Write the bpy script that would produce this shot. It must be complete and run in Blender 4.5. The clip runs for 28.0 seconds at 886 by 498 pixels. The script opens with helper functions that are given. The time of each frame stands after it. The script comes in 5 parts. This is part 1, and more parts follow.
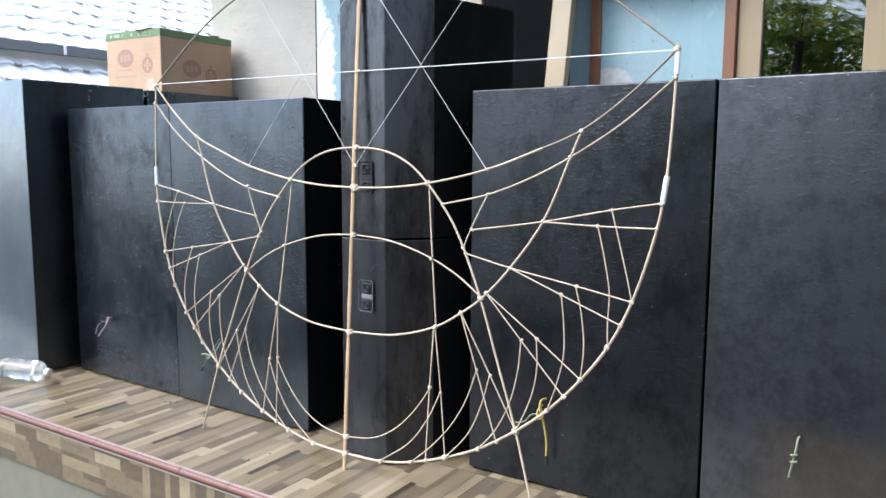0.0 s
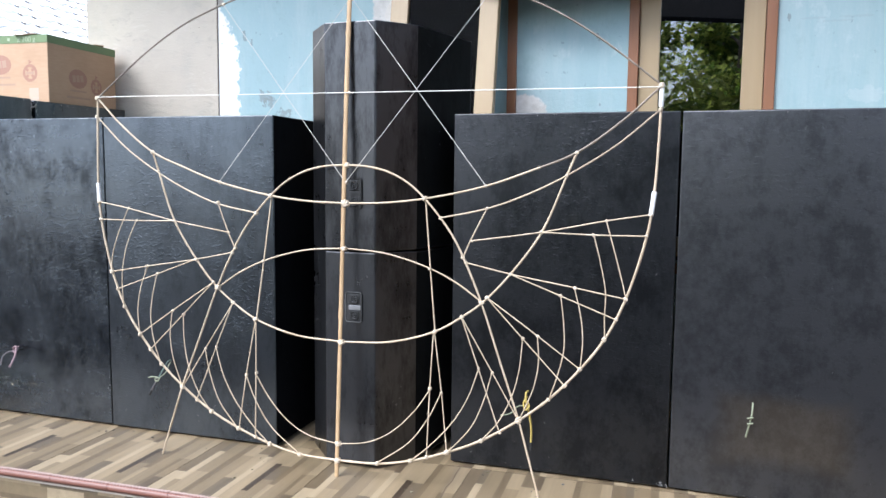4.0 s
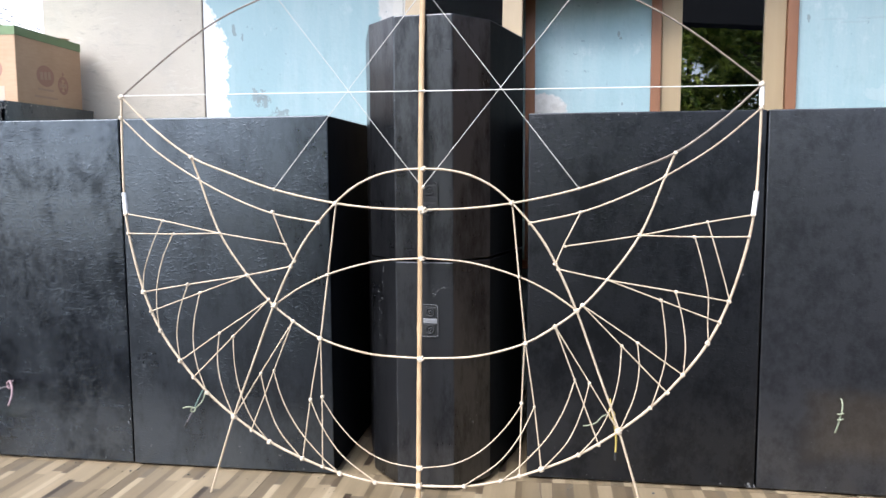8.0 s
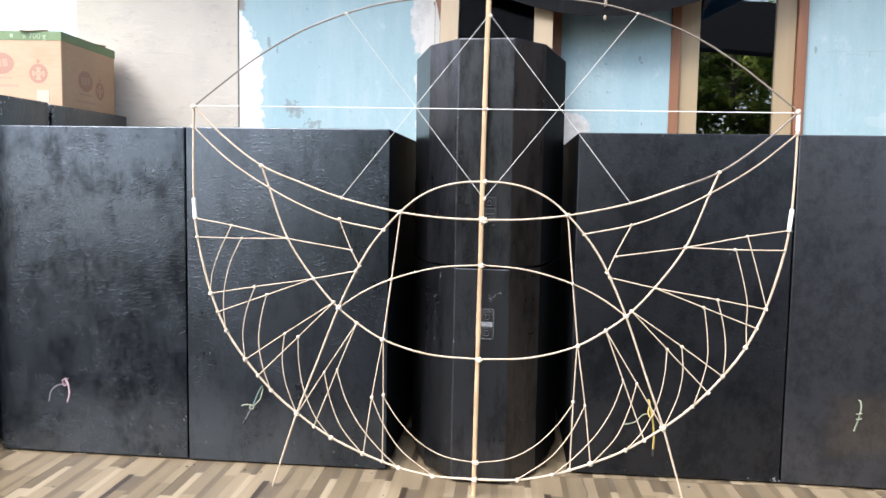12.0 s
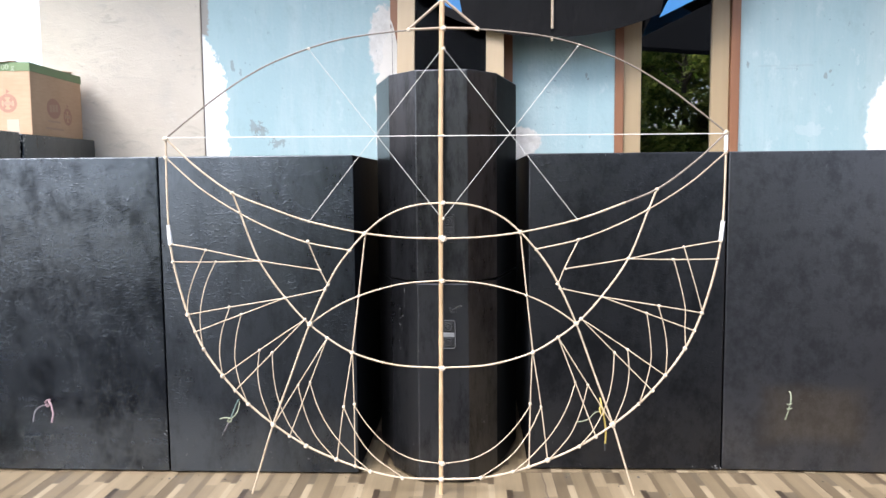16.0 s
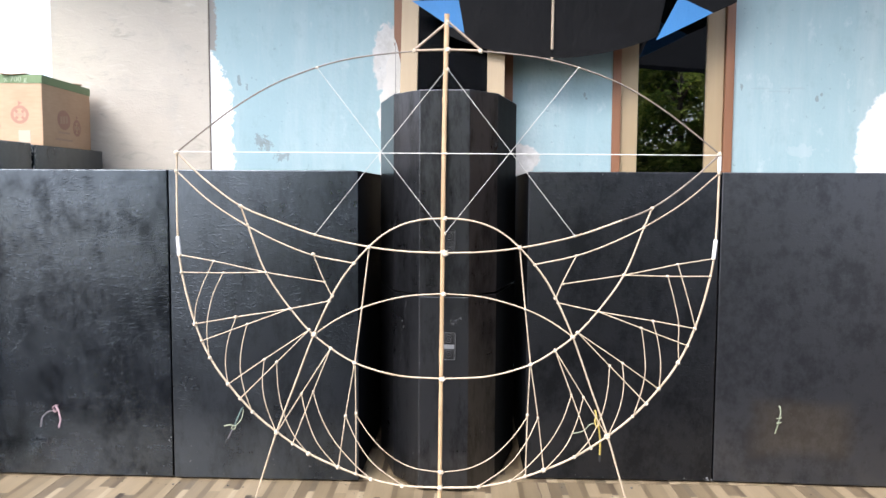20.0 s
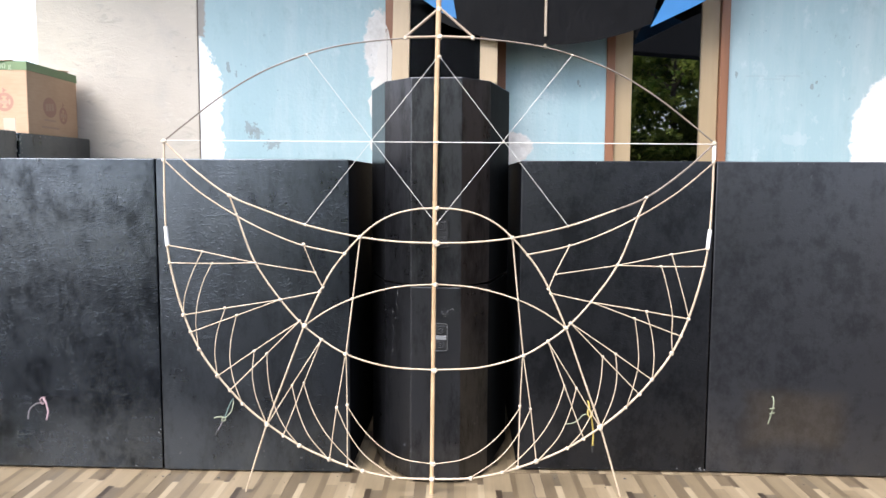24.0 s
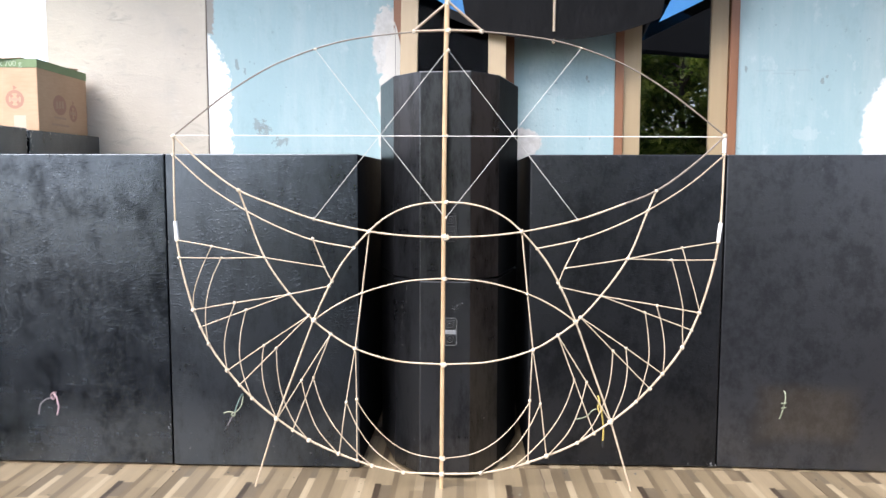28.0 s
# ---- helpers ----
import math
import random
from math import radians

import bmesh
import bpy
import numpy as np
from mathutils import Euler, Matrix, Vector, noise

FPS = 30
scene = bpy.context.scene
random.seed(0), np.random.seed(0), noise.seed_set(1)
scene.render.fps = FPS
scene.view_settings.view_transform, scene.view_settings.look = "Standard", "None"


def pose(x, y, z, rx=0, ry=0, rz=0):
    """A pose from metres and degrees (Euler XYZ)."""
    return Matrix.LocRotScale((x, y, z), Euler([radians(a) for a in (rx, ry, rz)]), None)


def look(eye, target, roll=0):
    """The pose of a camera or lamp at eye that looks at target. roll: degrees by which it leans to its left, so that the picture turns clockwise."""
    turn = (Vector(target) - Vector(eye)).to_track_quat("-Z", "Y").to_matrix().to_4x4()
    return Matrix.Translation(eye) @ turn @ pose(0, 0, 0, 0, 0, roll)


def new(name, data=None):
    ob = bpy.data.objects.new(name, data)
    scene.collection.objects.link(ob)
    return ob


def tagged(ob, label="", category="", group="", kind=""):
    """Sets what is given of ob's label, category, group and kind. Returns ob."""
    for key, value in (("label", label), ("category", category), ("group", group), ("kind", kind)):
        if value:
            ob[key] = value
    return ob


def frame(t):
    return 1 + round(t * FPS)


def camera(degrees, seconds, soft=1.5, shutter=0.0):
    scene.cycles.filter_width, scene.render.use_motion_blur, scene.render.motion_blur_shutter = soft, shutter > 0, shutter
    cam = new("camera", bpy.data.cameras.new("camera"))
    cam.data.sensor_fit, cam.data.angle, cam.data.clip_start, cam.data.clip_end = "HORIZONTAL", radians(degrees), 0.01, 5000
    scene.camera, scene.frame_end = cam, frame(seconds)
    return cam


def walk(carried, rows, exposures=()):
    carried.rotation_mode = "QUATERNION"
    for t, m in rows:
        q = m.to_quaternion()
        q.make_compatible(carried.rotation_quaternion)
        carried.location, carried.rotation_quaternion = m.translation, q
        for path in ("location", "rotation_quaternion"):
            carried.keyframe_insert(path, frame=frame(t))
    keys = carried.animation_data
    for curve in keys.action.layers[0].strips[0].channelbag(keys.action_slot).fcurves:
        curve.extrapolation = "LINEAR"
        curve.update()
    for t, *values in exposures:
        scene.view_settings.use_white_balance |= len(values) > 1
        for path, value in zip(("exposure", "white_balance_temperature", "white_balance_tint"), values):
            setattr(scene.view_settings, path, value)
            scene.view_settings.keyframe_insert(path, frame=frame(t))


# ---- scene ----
cam = camera(60.2, 28.0)
PATH = [
    (0, (1.453, -1.791, 0.893), (0.289, -0.182, 0.651), 0.3),
    (0.5, (1.436, -1.809, 0.883), (0.292, -0.185, 0.657), 1.0),
    (1, (1.34, -1.869, 0.888), (0.311, -0.168, 0.674), 0.6),
    (1.5, (1.246, -1.915, 0.89), (0.291, -0.169, 0.694), 0.7),
    (2, (1.203, -1.948, 0.881), (0.295, -0.179, 0.667), 0.6),
    (2.5, (1.197, -2.006, 0.863), (0.331, -0.212, 0.684), 1.2),
    (4.5, (0.932, -2.234, 0.898), (0.321, -0.34, 0.7), 0.2),
    (5, (0.853, -2.237, 0.893), (0.278, -0.331, 0.706), 0.2),
    (5.5, (0.804, -2.182, 0.885), (0.236, -0.271, 0.729), 0.7),
    (6, (0.706, -2.139, 0.903), (0.154, -0.225, 0.718), 0.3),
    (6.5, (0.626, -2.129, 0.905), (0.119, -0.205, 0.694), 0.0),
    (7, (0.509, -2.15, 0.899), (0.122, -0.2, 0.679), -0.3),
    (7.5, (0.457, -2.182, 0.908), (0.128, -0.221, 0.689), -0.0),
    (8, (0.457, -2.229, 0.9), (0.075, -0.276, 0.705), -0.3),
    (8.5, (0.477, -2.286, 0.9), (0.077, -0.333, 0.731), -0.3),
    (9, (0.493, -2.342, 0.911), (0.074, -0.393, 0.753), -0.5),
    (9.5, (0.506, -2.361, 0.908), (0.083, -0.413, 0.749), 0.0),
    (10, (0.474, -2.38, 0.895), (-0.037, -0.455, 0.715), -0.0),
    (10.5, (0.389, -2.395, 0.889), (-0.089, -0.459, 0.734), -0.3),
    (11, (0.318, -2.406, 0.898), (-0.064, -0.45, 0.729), -0.1),
    (11.5, (0.267, -2.402, 0.908), (-0.062, -0.437, 0.727), 0.5),
    (12, (0.193, -2.415, 0.903), (-0.079, -0.44, 0.736), 1.0),
    (12.5, (0.164, -2.411, 0.926), (-0.024, -0.431, 0.718), 0.7),
    (14.5, (0.185, -2.475, 0.966), (0.004, -0.493, 0.761), -0.4),
    (15, (0.197, -2.52, 0.975), (0.021, -0.537, 0.781), -0.9),
    (15.5, (0.225, -2.542, 0.975), (0.028, -0.56, 0.788), -0.8),
    (16, (0.22, -2.574, 0.986), (0.041, -0.59, 0.806), -0.5),
    (16.5, (0.225, -2.603, 0.994), (0.047, -0.62, 0.807), -0.3),
    (17, (0.224, -2.632, 0.984), (0.039, -0.649, 0.806), -0.2),
    (17.5, (0.231, -2.648, 1.0), (0.044, -0.664, 0.832), -0.0),
    (18, (0.234, -2.658, 0.995), (0.044, -0.675, 0.821), 0.2),
    (18.5, (0.228, -2.65, 1.005), (0.043, -0.666, 0.825), 0.1),
    (19, (0.225, -2.651, 1.015), (0.044, -0.667, 0.839), 0.1),
    (19.5, (0.21, -2.655, 1.007), (0.029, -0.669, 0.851), 0.2),
    (20, (0.205, -2.647, 1.001), (0.039, -0.659, 0.851), 0.3),
    (20.5, (0.199, -2.634, 1.006), (0.023, -0.649, 0.845), 0.3),
    (21, (0.204, -2.635, 1.004), (0.039, -0.648, 0.844), 0.3),
    (21.5, (0.195, -2.636, 1.005), (0.043, -0.648, 0.847), 0.4),
    (23.5, (0.199, -2.623, 1.003), (0.056, -0.635, 0.831), 0.3),
    (24, (0.207, -2.618, 1.009), (0.059, -0.632, 0.825), 0.3),
    (24.5, (0.201, -2.614, 1.001), (0.042, -0.628, 0.826), 0.3),
    (25, (0.193, -2.615, 0.992), (0.036, -0.629, 0.815), 0.3),
    (25.5, (0.196, -2.614, 1.001), (0.041, -0.629, 0.817), 0.3),
    (26, (0.201, -2.611, 0.996), (0.037, -0.626, 0.814), 0.1),
    (26.5, (0.198, -2.613, 0.998), (0.043, -0.628, 0.812), 0.1),
    (27, (0.2, -2.615, 0.995), (0.036, -0.63, 0.814), 0.1),
    (27.5, (0.198, -2.616, 1.004), (0.042, -0.63, 0.815), 0.0),
    (28, (0.202, -2.616, 0.985), (0.034, -0.631, 0.805), 0.1),
]
walk(cam, [(t, look(eye, target, roll)) for t, eye, target, roll in PATH], [(0.0, 1.56, 5540, 9.3), (5.0, 1.65, 5750, 11.5), (10.0, 1.79, 5900, 12.6), (17.0, 1.82, 6050, 14.0), (28.0, 1.82, 6070, 14.0)])

# ---- world, sun, exposure ----
world = bpy.data.worlds.new("overcast_day")
scene.world = world
world.use_nodes = True
wn = world.node_tree
sky = wn.nodes.new("ShaderNodeTexSky")
sky.sky_type = 'NISHITA'
sky.sun_disc = False
sky.sun_elevation = radians(50)
sky.sun_rotation = radians(-147)
sky.air_density, sky.dust_density, sky.ozone_density = 1.0, 2.0, 1.0
pale = wn.nodes.new("ShaderNodeHueSaturation")
pale.inputs["Saturation"].default_value = 0.55
wn.links.new(sky.outputs[0], pale.inputs["Color"])
wn.links.new(pale.outputs[0], wn.nodes["Background"].inputs[0])
wn.nodes["Background"].inputs[1].default_value = 0.135

sun_data = bpy.data.lights.new("sun", 'SUN')
sun_data.energy = 1.95
sun_data.angle = radians(40)
sun_data.color = (1.0, 0.96, 0.9)
sun = new("sun", sun_data)
sun.matrix_world = look((-4.6, -7.2, 10.2), (0, 0, 0))

# ---- materials ----


class Mat:
    """A node material with a few short hands."""

    def __init__(self, name, rough=0.5, metal=0.0):
        self.m = bpy.data.materials.new(name)
        self.m.use_nodes = True
        self.t = self.m.node_tree
        self.b = self.t.nodes["Principled BSDF"]
        self.b.inputs["Roughness"].default_value = rough
        self.b.inputs["Metallic"].default_value = metal
        self.co = self.t.nodes.new("ShaderNodeTexCoord").outputs["Object"]
        self.h = None

    def node(self, kind, **kw):
        n = self.t.nodes.new(kind)
        for k, v in kw.items():
            n.inputs[k].default_value = v
        return n

    def link(self, a, b):
        self.t.links.new(a, b)

    def world(self):
        self.co = self.t.nodes.new("ShaderNodeNewGeometry").outputs["Position"]
        return self

    def shift(self, amount=40.0):
        """Move the texture by the object's own random number."""
        info = self.node("ShaderNodeObjectInfo")
        mul = self.node("ShaderNodeVectorMath")
        mul.operation = 'MULTIPLY_ADD'
        comb = self.node("ShaderNodeCombineXYZ")
        for i in range(3):
            self.link(info.outputs["Random"], comb.inputs[i])
        self.link(comb.outputs[0], mul.inputs[0])
        mul.inputs[1].default_value = (amount, amount * 0.7, amount * 1.3)
        self.link(self.co, mul.inputs[2])
        self.co = mul.outputs[0]
        return self

    def noise(self, scale, detail=4.0, rough=0.6, stretch=(1, 1, 1), dist=0.0):
        mp = self.node("ShaderNodeMapping")
        mp.inputs["Scale"].default_value = stretch
        self.link(self.co, mp.inputs["Vector"])
        n = self.node("ShaderNodeTexNoise", Scale=scale, Detail=detail, Roughness=rough, Distortion=dist)
        self.link(mp.outputs[0], n.inputs["Vector"])
        return n.outputs["Fac"]

    def ramp(self, fac, stops):
        r = self.node("ShaderNodeValToRGB")
        e = r.color_ramp.elements
        while len(e) < len(stops):
            e.new(0.5)
        for el, (p, c) in zip(e, stops):
            el.position = p
            el.color = (*c, 1) if isinstance(c, tuple) else (c, c, c, 1)
        self.link(fac, r.inputs[0])
        return r.outputs[0]

    def mix(self, fac, a, b, how='MIX'):
        n = self.t.nodes.new("ShaderNodeMix")
        n.data_type, n.blend_type = 'RGBA', how
        for s, v in ((0, fac), (6, a), (7, b)):
            if isinstance(v, (int, float)):
                n.inputs[s].default_value = v
            elif isinstance(v, tuple):
                n.inputs[s].default_value = (*v, 1)
            else:
                self.link(v, n.inputs[s])
        return n.outputs[2]

    def axis(self, i):
        s = self.node("ShaderNodeSeparateXYZ")
        self.link(self.co, s.inputs[0])
        return s.outputs[i]

    def math(self, op, a, b=0.0, clamp=False):
        n = self.t.nodes.new("ShaderNodeMath")
        n.operation, n.use_clamp = op, clamp
        for s, v in ((0, a), (1, b)):
            if isinstance(v, (int, float)):
                n.inputs[s].default_value = v
            else:
                self.link(v, n.inputs[s])
        return n.outputs[0]

    def bump(self, fac, strength=0.3, depth=0.002):
        n = self.node("ShaderNodeBump", Strength=strength, Distance=depth)
        self.link(fac, n.inputs["Height"])
        if self.h:
            self.link(self.h, n.inputs["Normal"])
        self.h = n.outputs[0]
        self.link(self.h, self.b.inputs["Normal"])
        return self

    def color(self, c):
        if isinstance(c, tuple):
            self.b.inputs["Base Color"].default_value = (*c, 1)
        else:
            self.link(c, self.b.inputs["Base Color"])
        return self

    def rough(self, fac, lo, hi):
        n = self.node("ShaderNodeMapRange")
        n.inputs["To Min"].default_value, n.inputs["To Max"].default_value = lo, hi
        self.link(fac, n.inputs["Value"])
        self.link(n.outputs[0], self.b.inputs["Roughness"])
        return self


def black_paint(name, lo, hi, blister=0.5, many=0.56, smear=0.5, gloss=(0.22, 0.42), shine=0.6, lean=(1, 1, 0.45), tint=(0.88, 0.94, 1.0), brown_area=None):
    """Brushed black cabinet paint over plywood: sparse wide blisters, smeared duller patches, small scuffs."""
    k = Mat(name).shift()
    big = k.noise(2.1, 5, 0.6)
    cloud = k.noise(8.5, 10, 0.78, lean)
    brush = k.noise(26, 4, 0.6, (0.12, 0.12, 1.4))
    fine = k.noise(240, 2, 0.6)
    where = k.ramp(k.noise(4.3, 4, 0.62), [(0.40, 0.06), (0.58, 1.0)])
    lumps = k.noise(115, 3, 0.6, (0.7, 0.7, 1.15), 0.2)
    blisters = k.math('MULTIPLY', k.ramp(lumps, [(many - 0.05, 0.0), (many + 0.16, 1.0)]), where)
    dents = k.ramp(k.noise(95, 3, 0.6, (0.75, 0.75, 1.1)), [(0.27, 1.0), (0.40, 0.0)])
    c = k.mix(k.ramp(k.math('ADD', k.math('MULTIPLY', big, 0.6), k.math('MULTIPLY', brush, 0.4)), [(0.36, 0.0), (0.64, 1.0)]), lo, hi)
    dull = k.ramp(cloud, [(0.40, 1.0), (0.54, 0.0)])
    c = k.mix(k.math('MULTIPLY', dull, smear), c, tuple(v * 0.35 for v in lo))
    dust = k.ramp(k.noise(11, 8, 0.78, (1, 1, 0.6)), [(0.60, 0.0), (0.76, 1.0)])
    c = k.mix(k.math('MULTIPLY', dust, 0.10), c, (0.10, 0.105, 0.11))
    rubbed = k.ramp(k.noise(4, 3, 0.7), [(0.48, 0.0), (0.64, 1.0)])
    specks = k.ramp(k.noise(70, 2, 0.5), [(0.735, 0.0), (0.765, 1.0)])
    c = k.mix(k.math('MULTIPLY', specks, k.math('MULTIPLY', rubbed, 0.7)), c, (0.13, 0.13, 0.13))
    lines = k.ramp(k.noise(8, 3, 0.6, (0.5, 0.5, 12)), [(0.75, 0.0), (0.78, 1.0)])
    c = k.mix(k.math('MULTIPLY', lines, k.math('MULTIPLY', rubbed, 0.35)), c, (0.14, 0.14, 0.14))
    # a brownish area with ragged edges at a set place
    if brown_area:
        px, pz, rx, rz, tone = brown_area
        geo = k.node("ShaderNodeNewGeometry")
        sep = k.node("ShaderNodeSeparateXYZ")
        k.link(geo.outputs["Position"], sep.inputs[0])
        dx = k.math('ABSOLUTE', k.math('DIVIDE', k.math('SUBTRACT', sep.outputs[0], px), rx))
        dz = k.math('ABSOLUTE', k.math('DIVIDE', k.math('SUBTRACT', sep.outputs[2], pz), rz))
        d = k.math('ADD', k.math('MAXIMUM', dx, dz), k.math('MULTIPLY', k.math('SUBTRACT', cloud, 0.5), 0.9))
        c = k.mix(k.ramp(d, [(0.55, 0.55), (1.05, 0.0)]), c, tone)
    k.color(c)
    k.rough(k.math('ADD', k.math('MULTIPLY', cloud, 0.7), k.math('MULTIPLY', brush, 0.3)), *gloss)
    lvl = k.node("ShaderNodeMapRange")
    lvl.inputs["To Min"].default_value, lvl.inputs["To Max"].default_value = shine, shine * (1 - smear)
    k.link(dull, lvl.inputs["Value"])
    k.link(lvl.outputs[0], k.b.inputs["Specular IOR Level"])
    k.b.inputs["Specular Tint"].default_value = (*tint, 1)
    k.bump(fine, 0.22, 0.0005).bump(brush, 0.25, 0.0012).bump(blisters, blister, 0.0020).bump(dents, 0.20, -0.0014)
    return k.m


def wood(name, base, dark, scale=18, stretch=(1, 1, 0.06), rough=(0.4, 0.7), bump=0.2):
    k = Mat(name).shift()
    g = k.noise(scale, 5, 0.65, stretch)
    k.color(k.mix(k.ramp(g, [(0.3, 0.0), (0.75, 1.0)]), dark, base))
    k.rough(g, *rough)
    k.bump(g, bump, 0.001)
    return k.m


def fleck(name, base, dark, scale=30, rough=(0.5, 0.8), bump=0.2, depth=0.001):
    k = Mat(name).shift()
    g = k.noise(scale, 5, 0.65)
    w = k.noise(scale * 0.15, 3, 0.6)
    k.color(k.mix(k.math('MULTIPLY', k.math('ADD', g, w), 0.5), dark, base))
    k.rough(w, *rough)
    k.bump(g, bump, depth)
    return k.m


M_BOX = black_paint("black_cabinet_paint", (0.0028, 0.0034, 0.0050), (0.0048, 0.0057, 0.0080), 0.36, 0.565, 0.28, (0.20, 0.38), 1.10, (1, 1, 0.45), (0.82, 0.92, 1.0))
M_BOX_WORN = black_paint("worn_black_cabinet_paint", (0.0018, 0.0024, 0.0038), (0.0044, 0.0055, 0.0082), 0.34, 0.58, 0.62, (0.17, 0.35), 1.05, (1, 1, 0.7), (0.82, 0.92, 1.0))
M_BOX_DULL = black_paint("dull_black_cabinet_paint", (0.0032, 0.0034, 0.0042), (0.0054, 0.0057, 0.0070), 0.28, 0.575, 0.40, (0.26, 0.42), 0.51, (1, 1, 0.7), (0.93, 0.96, 1.0))
M_BOX_SMOOTH = black_paint("smooth_black_cabinet_paint", (0.0105, 0.0110, 0.0128), (0.0138, 0.0144, 0.0165), 0.15, 0.585, 0.34, (0.25, 0.41), 0.88, (1, 1, 0.8), (0.95, 0.97, 1.0), (1.22, 0.20, 0.19, 0.11, (0.034, 0.026, 0.017)))
# sheen cut to almost nothing, so that the sides read as shaded
M_BOX_SIDE = black_paint("shaded_matt_side_paint", (0.0042, 0.0046, 0.0056), (0.0060, 0.0066, 0.0078), 0.12, 0.6, 0.3, (0.6, 0.8), 0.05)
# the pale blue base puts some of the sky's reflection into the colour
M_BOX_GLOSS = black_paint("glossy_paint_with_sky_sheen", (0.038, 0.049, 0.060), (0.050, 0.063, 0.076), 0.12, 0.6, 0.2, (0.16, 0.30), 2.6, (1, 1, 0.6), (0.86, 0.95, 1.0))
M_STACK = black_paint("black_loudspeaker_paint", (0.0040, 0.0041, 0.0047), (0.0072, 0.0072, 0.0080), 0.04, 0.575, 0.55, (0.20, 0.38), 0.95, (1, 1, 0.30), (0.94, 0.96, 1.0))
# the stack's shaded copy: little sheen on the sides
M_STACK_SIDE = black_paint("shaded_loudspeaker_side_paint", (0.0050, 0.0052, 0.0050), (0.0080, 0.0083, 0.0080), 0.12, 0.6, 0.3, (0.55, 0.75), 0.12)
M_SCUFF = fleck("dull_grey_scuff", (0.045, 0.045, 0.046), (0.022, 0.022, 0.023), 80, (0.5, 0.8))
M_CHIP = fleck("chipped_grey_filler", (0.14, 0.14, 0.135), (0.08, 0.08, 0.08), 60, (0.6, 0.8))
M_CHIP_PALE = fleck("chipped_pale_filler", (0.40, 0.39, 0.37), (0.24, 0.24, 0.23), 60, (0.6, 0.8))
M_PLATE = fleck("black_plastic", (0.02, 0.02, 0.02), (0.012, 0.012, 0.012), 60, (0.35, 0.5))
M_BRIDGE = fleck("pale_worn_plastic", (0.24, 0.24, 0.24), (0.14, 0.14, 0.14), 60, (0.4, 0.6))
M_PLATE_RIM = fleck("grey_worn_plate_edge", (0.12, 0.12, 0.12), (0.05, 0.05, 0.05), 60, (0.4, 0.6))


def bamboo(name, base, dark):
    k = Mat(name).shift()
    g = k.noise(40, 4, 0.6, (1, 1, 0.3))
    b = k.noise(7, 3, 0.6)
    c = k.mix(k.ramp(g, [(0.3, 0.0), (0.7, 1.0)]), dark, base)
    c = k.mix(k.ramp(b, [(0.58, 0.0), (0.72, 0.45)]), c, (0.30, 0.19, 0.10))
    k.color(c).rough(g, 0.38, 0.62).bump(g, 0.25, 0.0006)
    return k.m


M_BAMBOO = bamboo("pale_split_bamboo", (0.54, 0.440, 0.315), (0.40, 0.31, 0.21))
M_BAMBOO_DULL = bamboo("dull_split_bamboo", (0.40, 0.31, 0.22), (0.28, 0.21, 0.145))
M_BAMBOO_SPINE = bamboo("orange_brown_bamboo", (0.47, 0.325, 0.18), (0.34, 0.225, 0.115))
M_BAMBOO_GREY = bamboo("greyed_bamboo", (0.235, 0.190, 0.145), (0.14, 0.112, 0.085))
M_STRING = fleck("white_string", (0.80, 0.78, 0.72), (0.62, 0.59, 0.52), 300)
M_STRING_GREY = fleck("greyed_white_string", (0.58, 0.56, 0.51), (0.42, 0.40, 0.36), 300)
M_THREAD = fleck("cream_binding_thread", (0.66, 0.57, 0.44), (0.46, 0.37, 0.26), 260, (0.6, 0.8), 0.6)
M_TAPE = fleck("white_tape", (0.80, 0.80, 0.78), (0.66, 0.66, 0.64), 120, (0.3, 0.5))


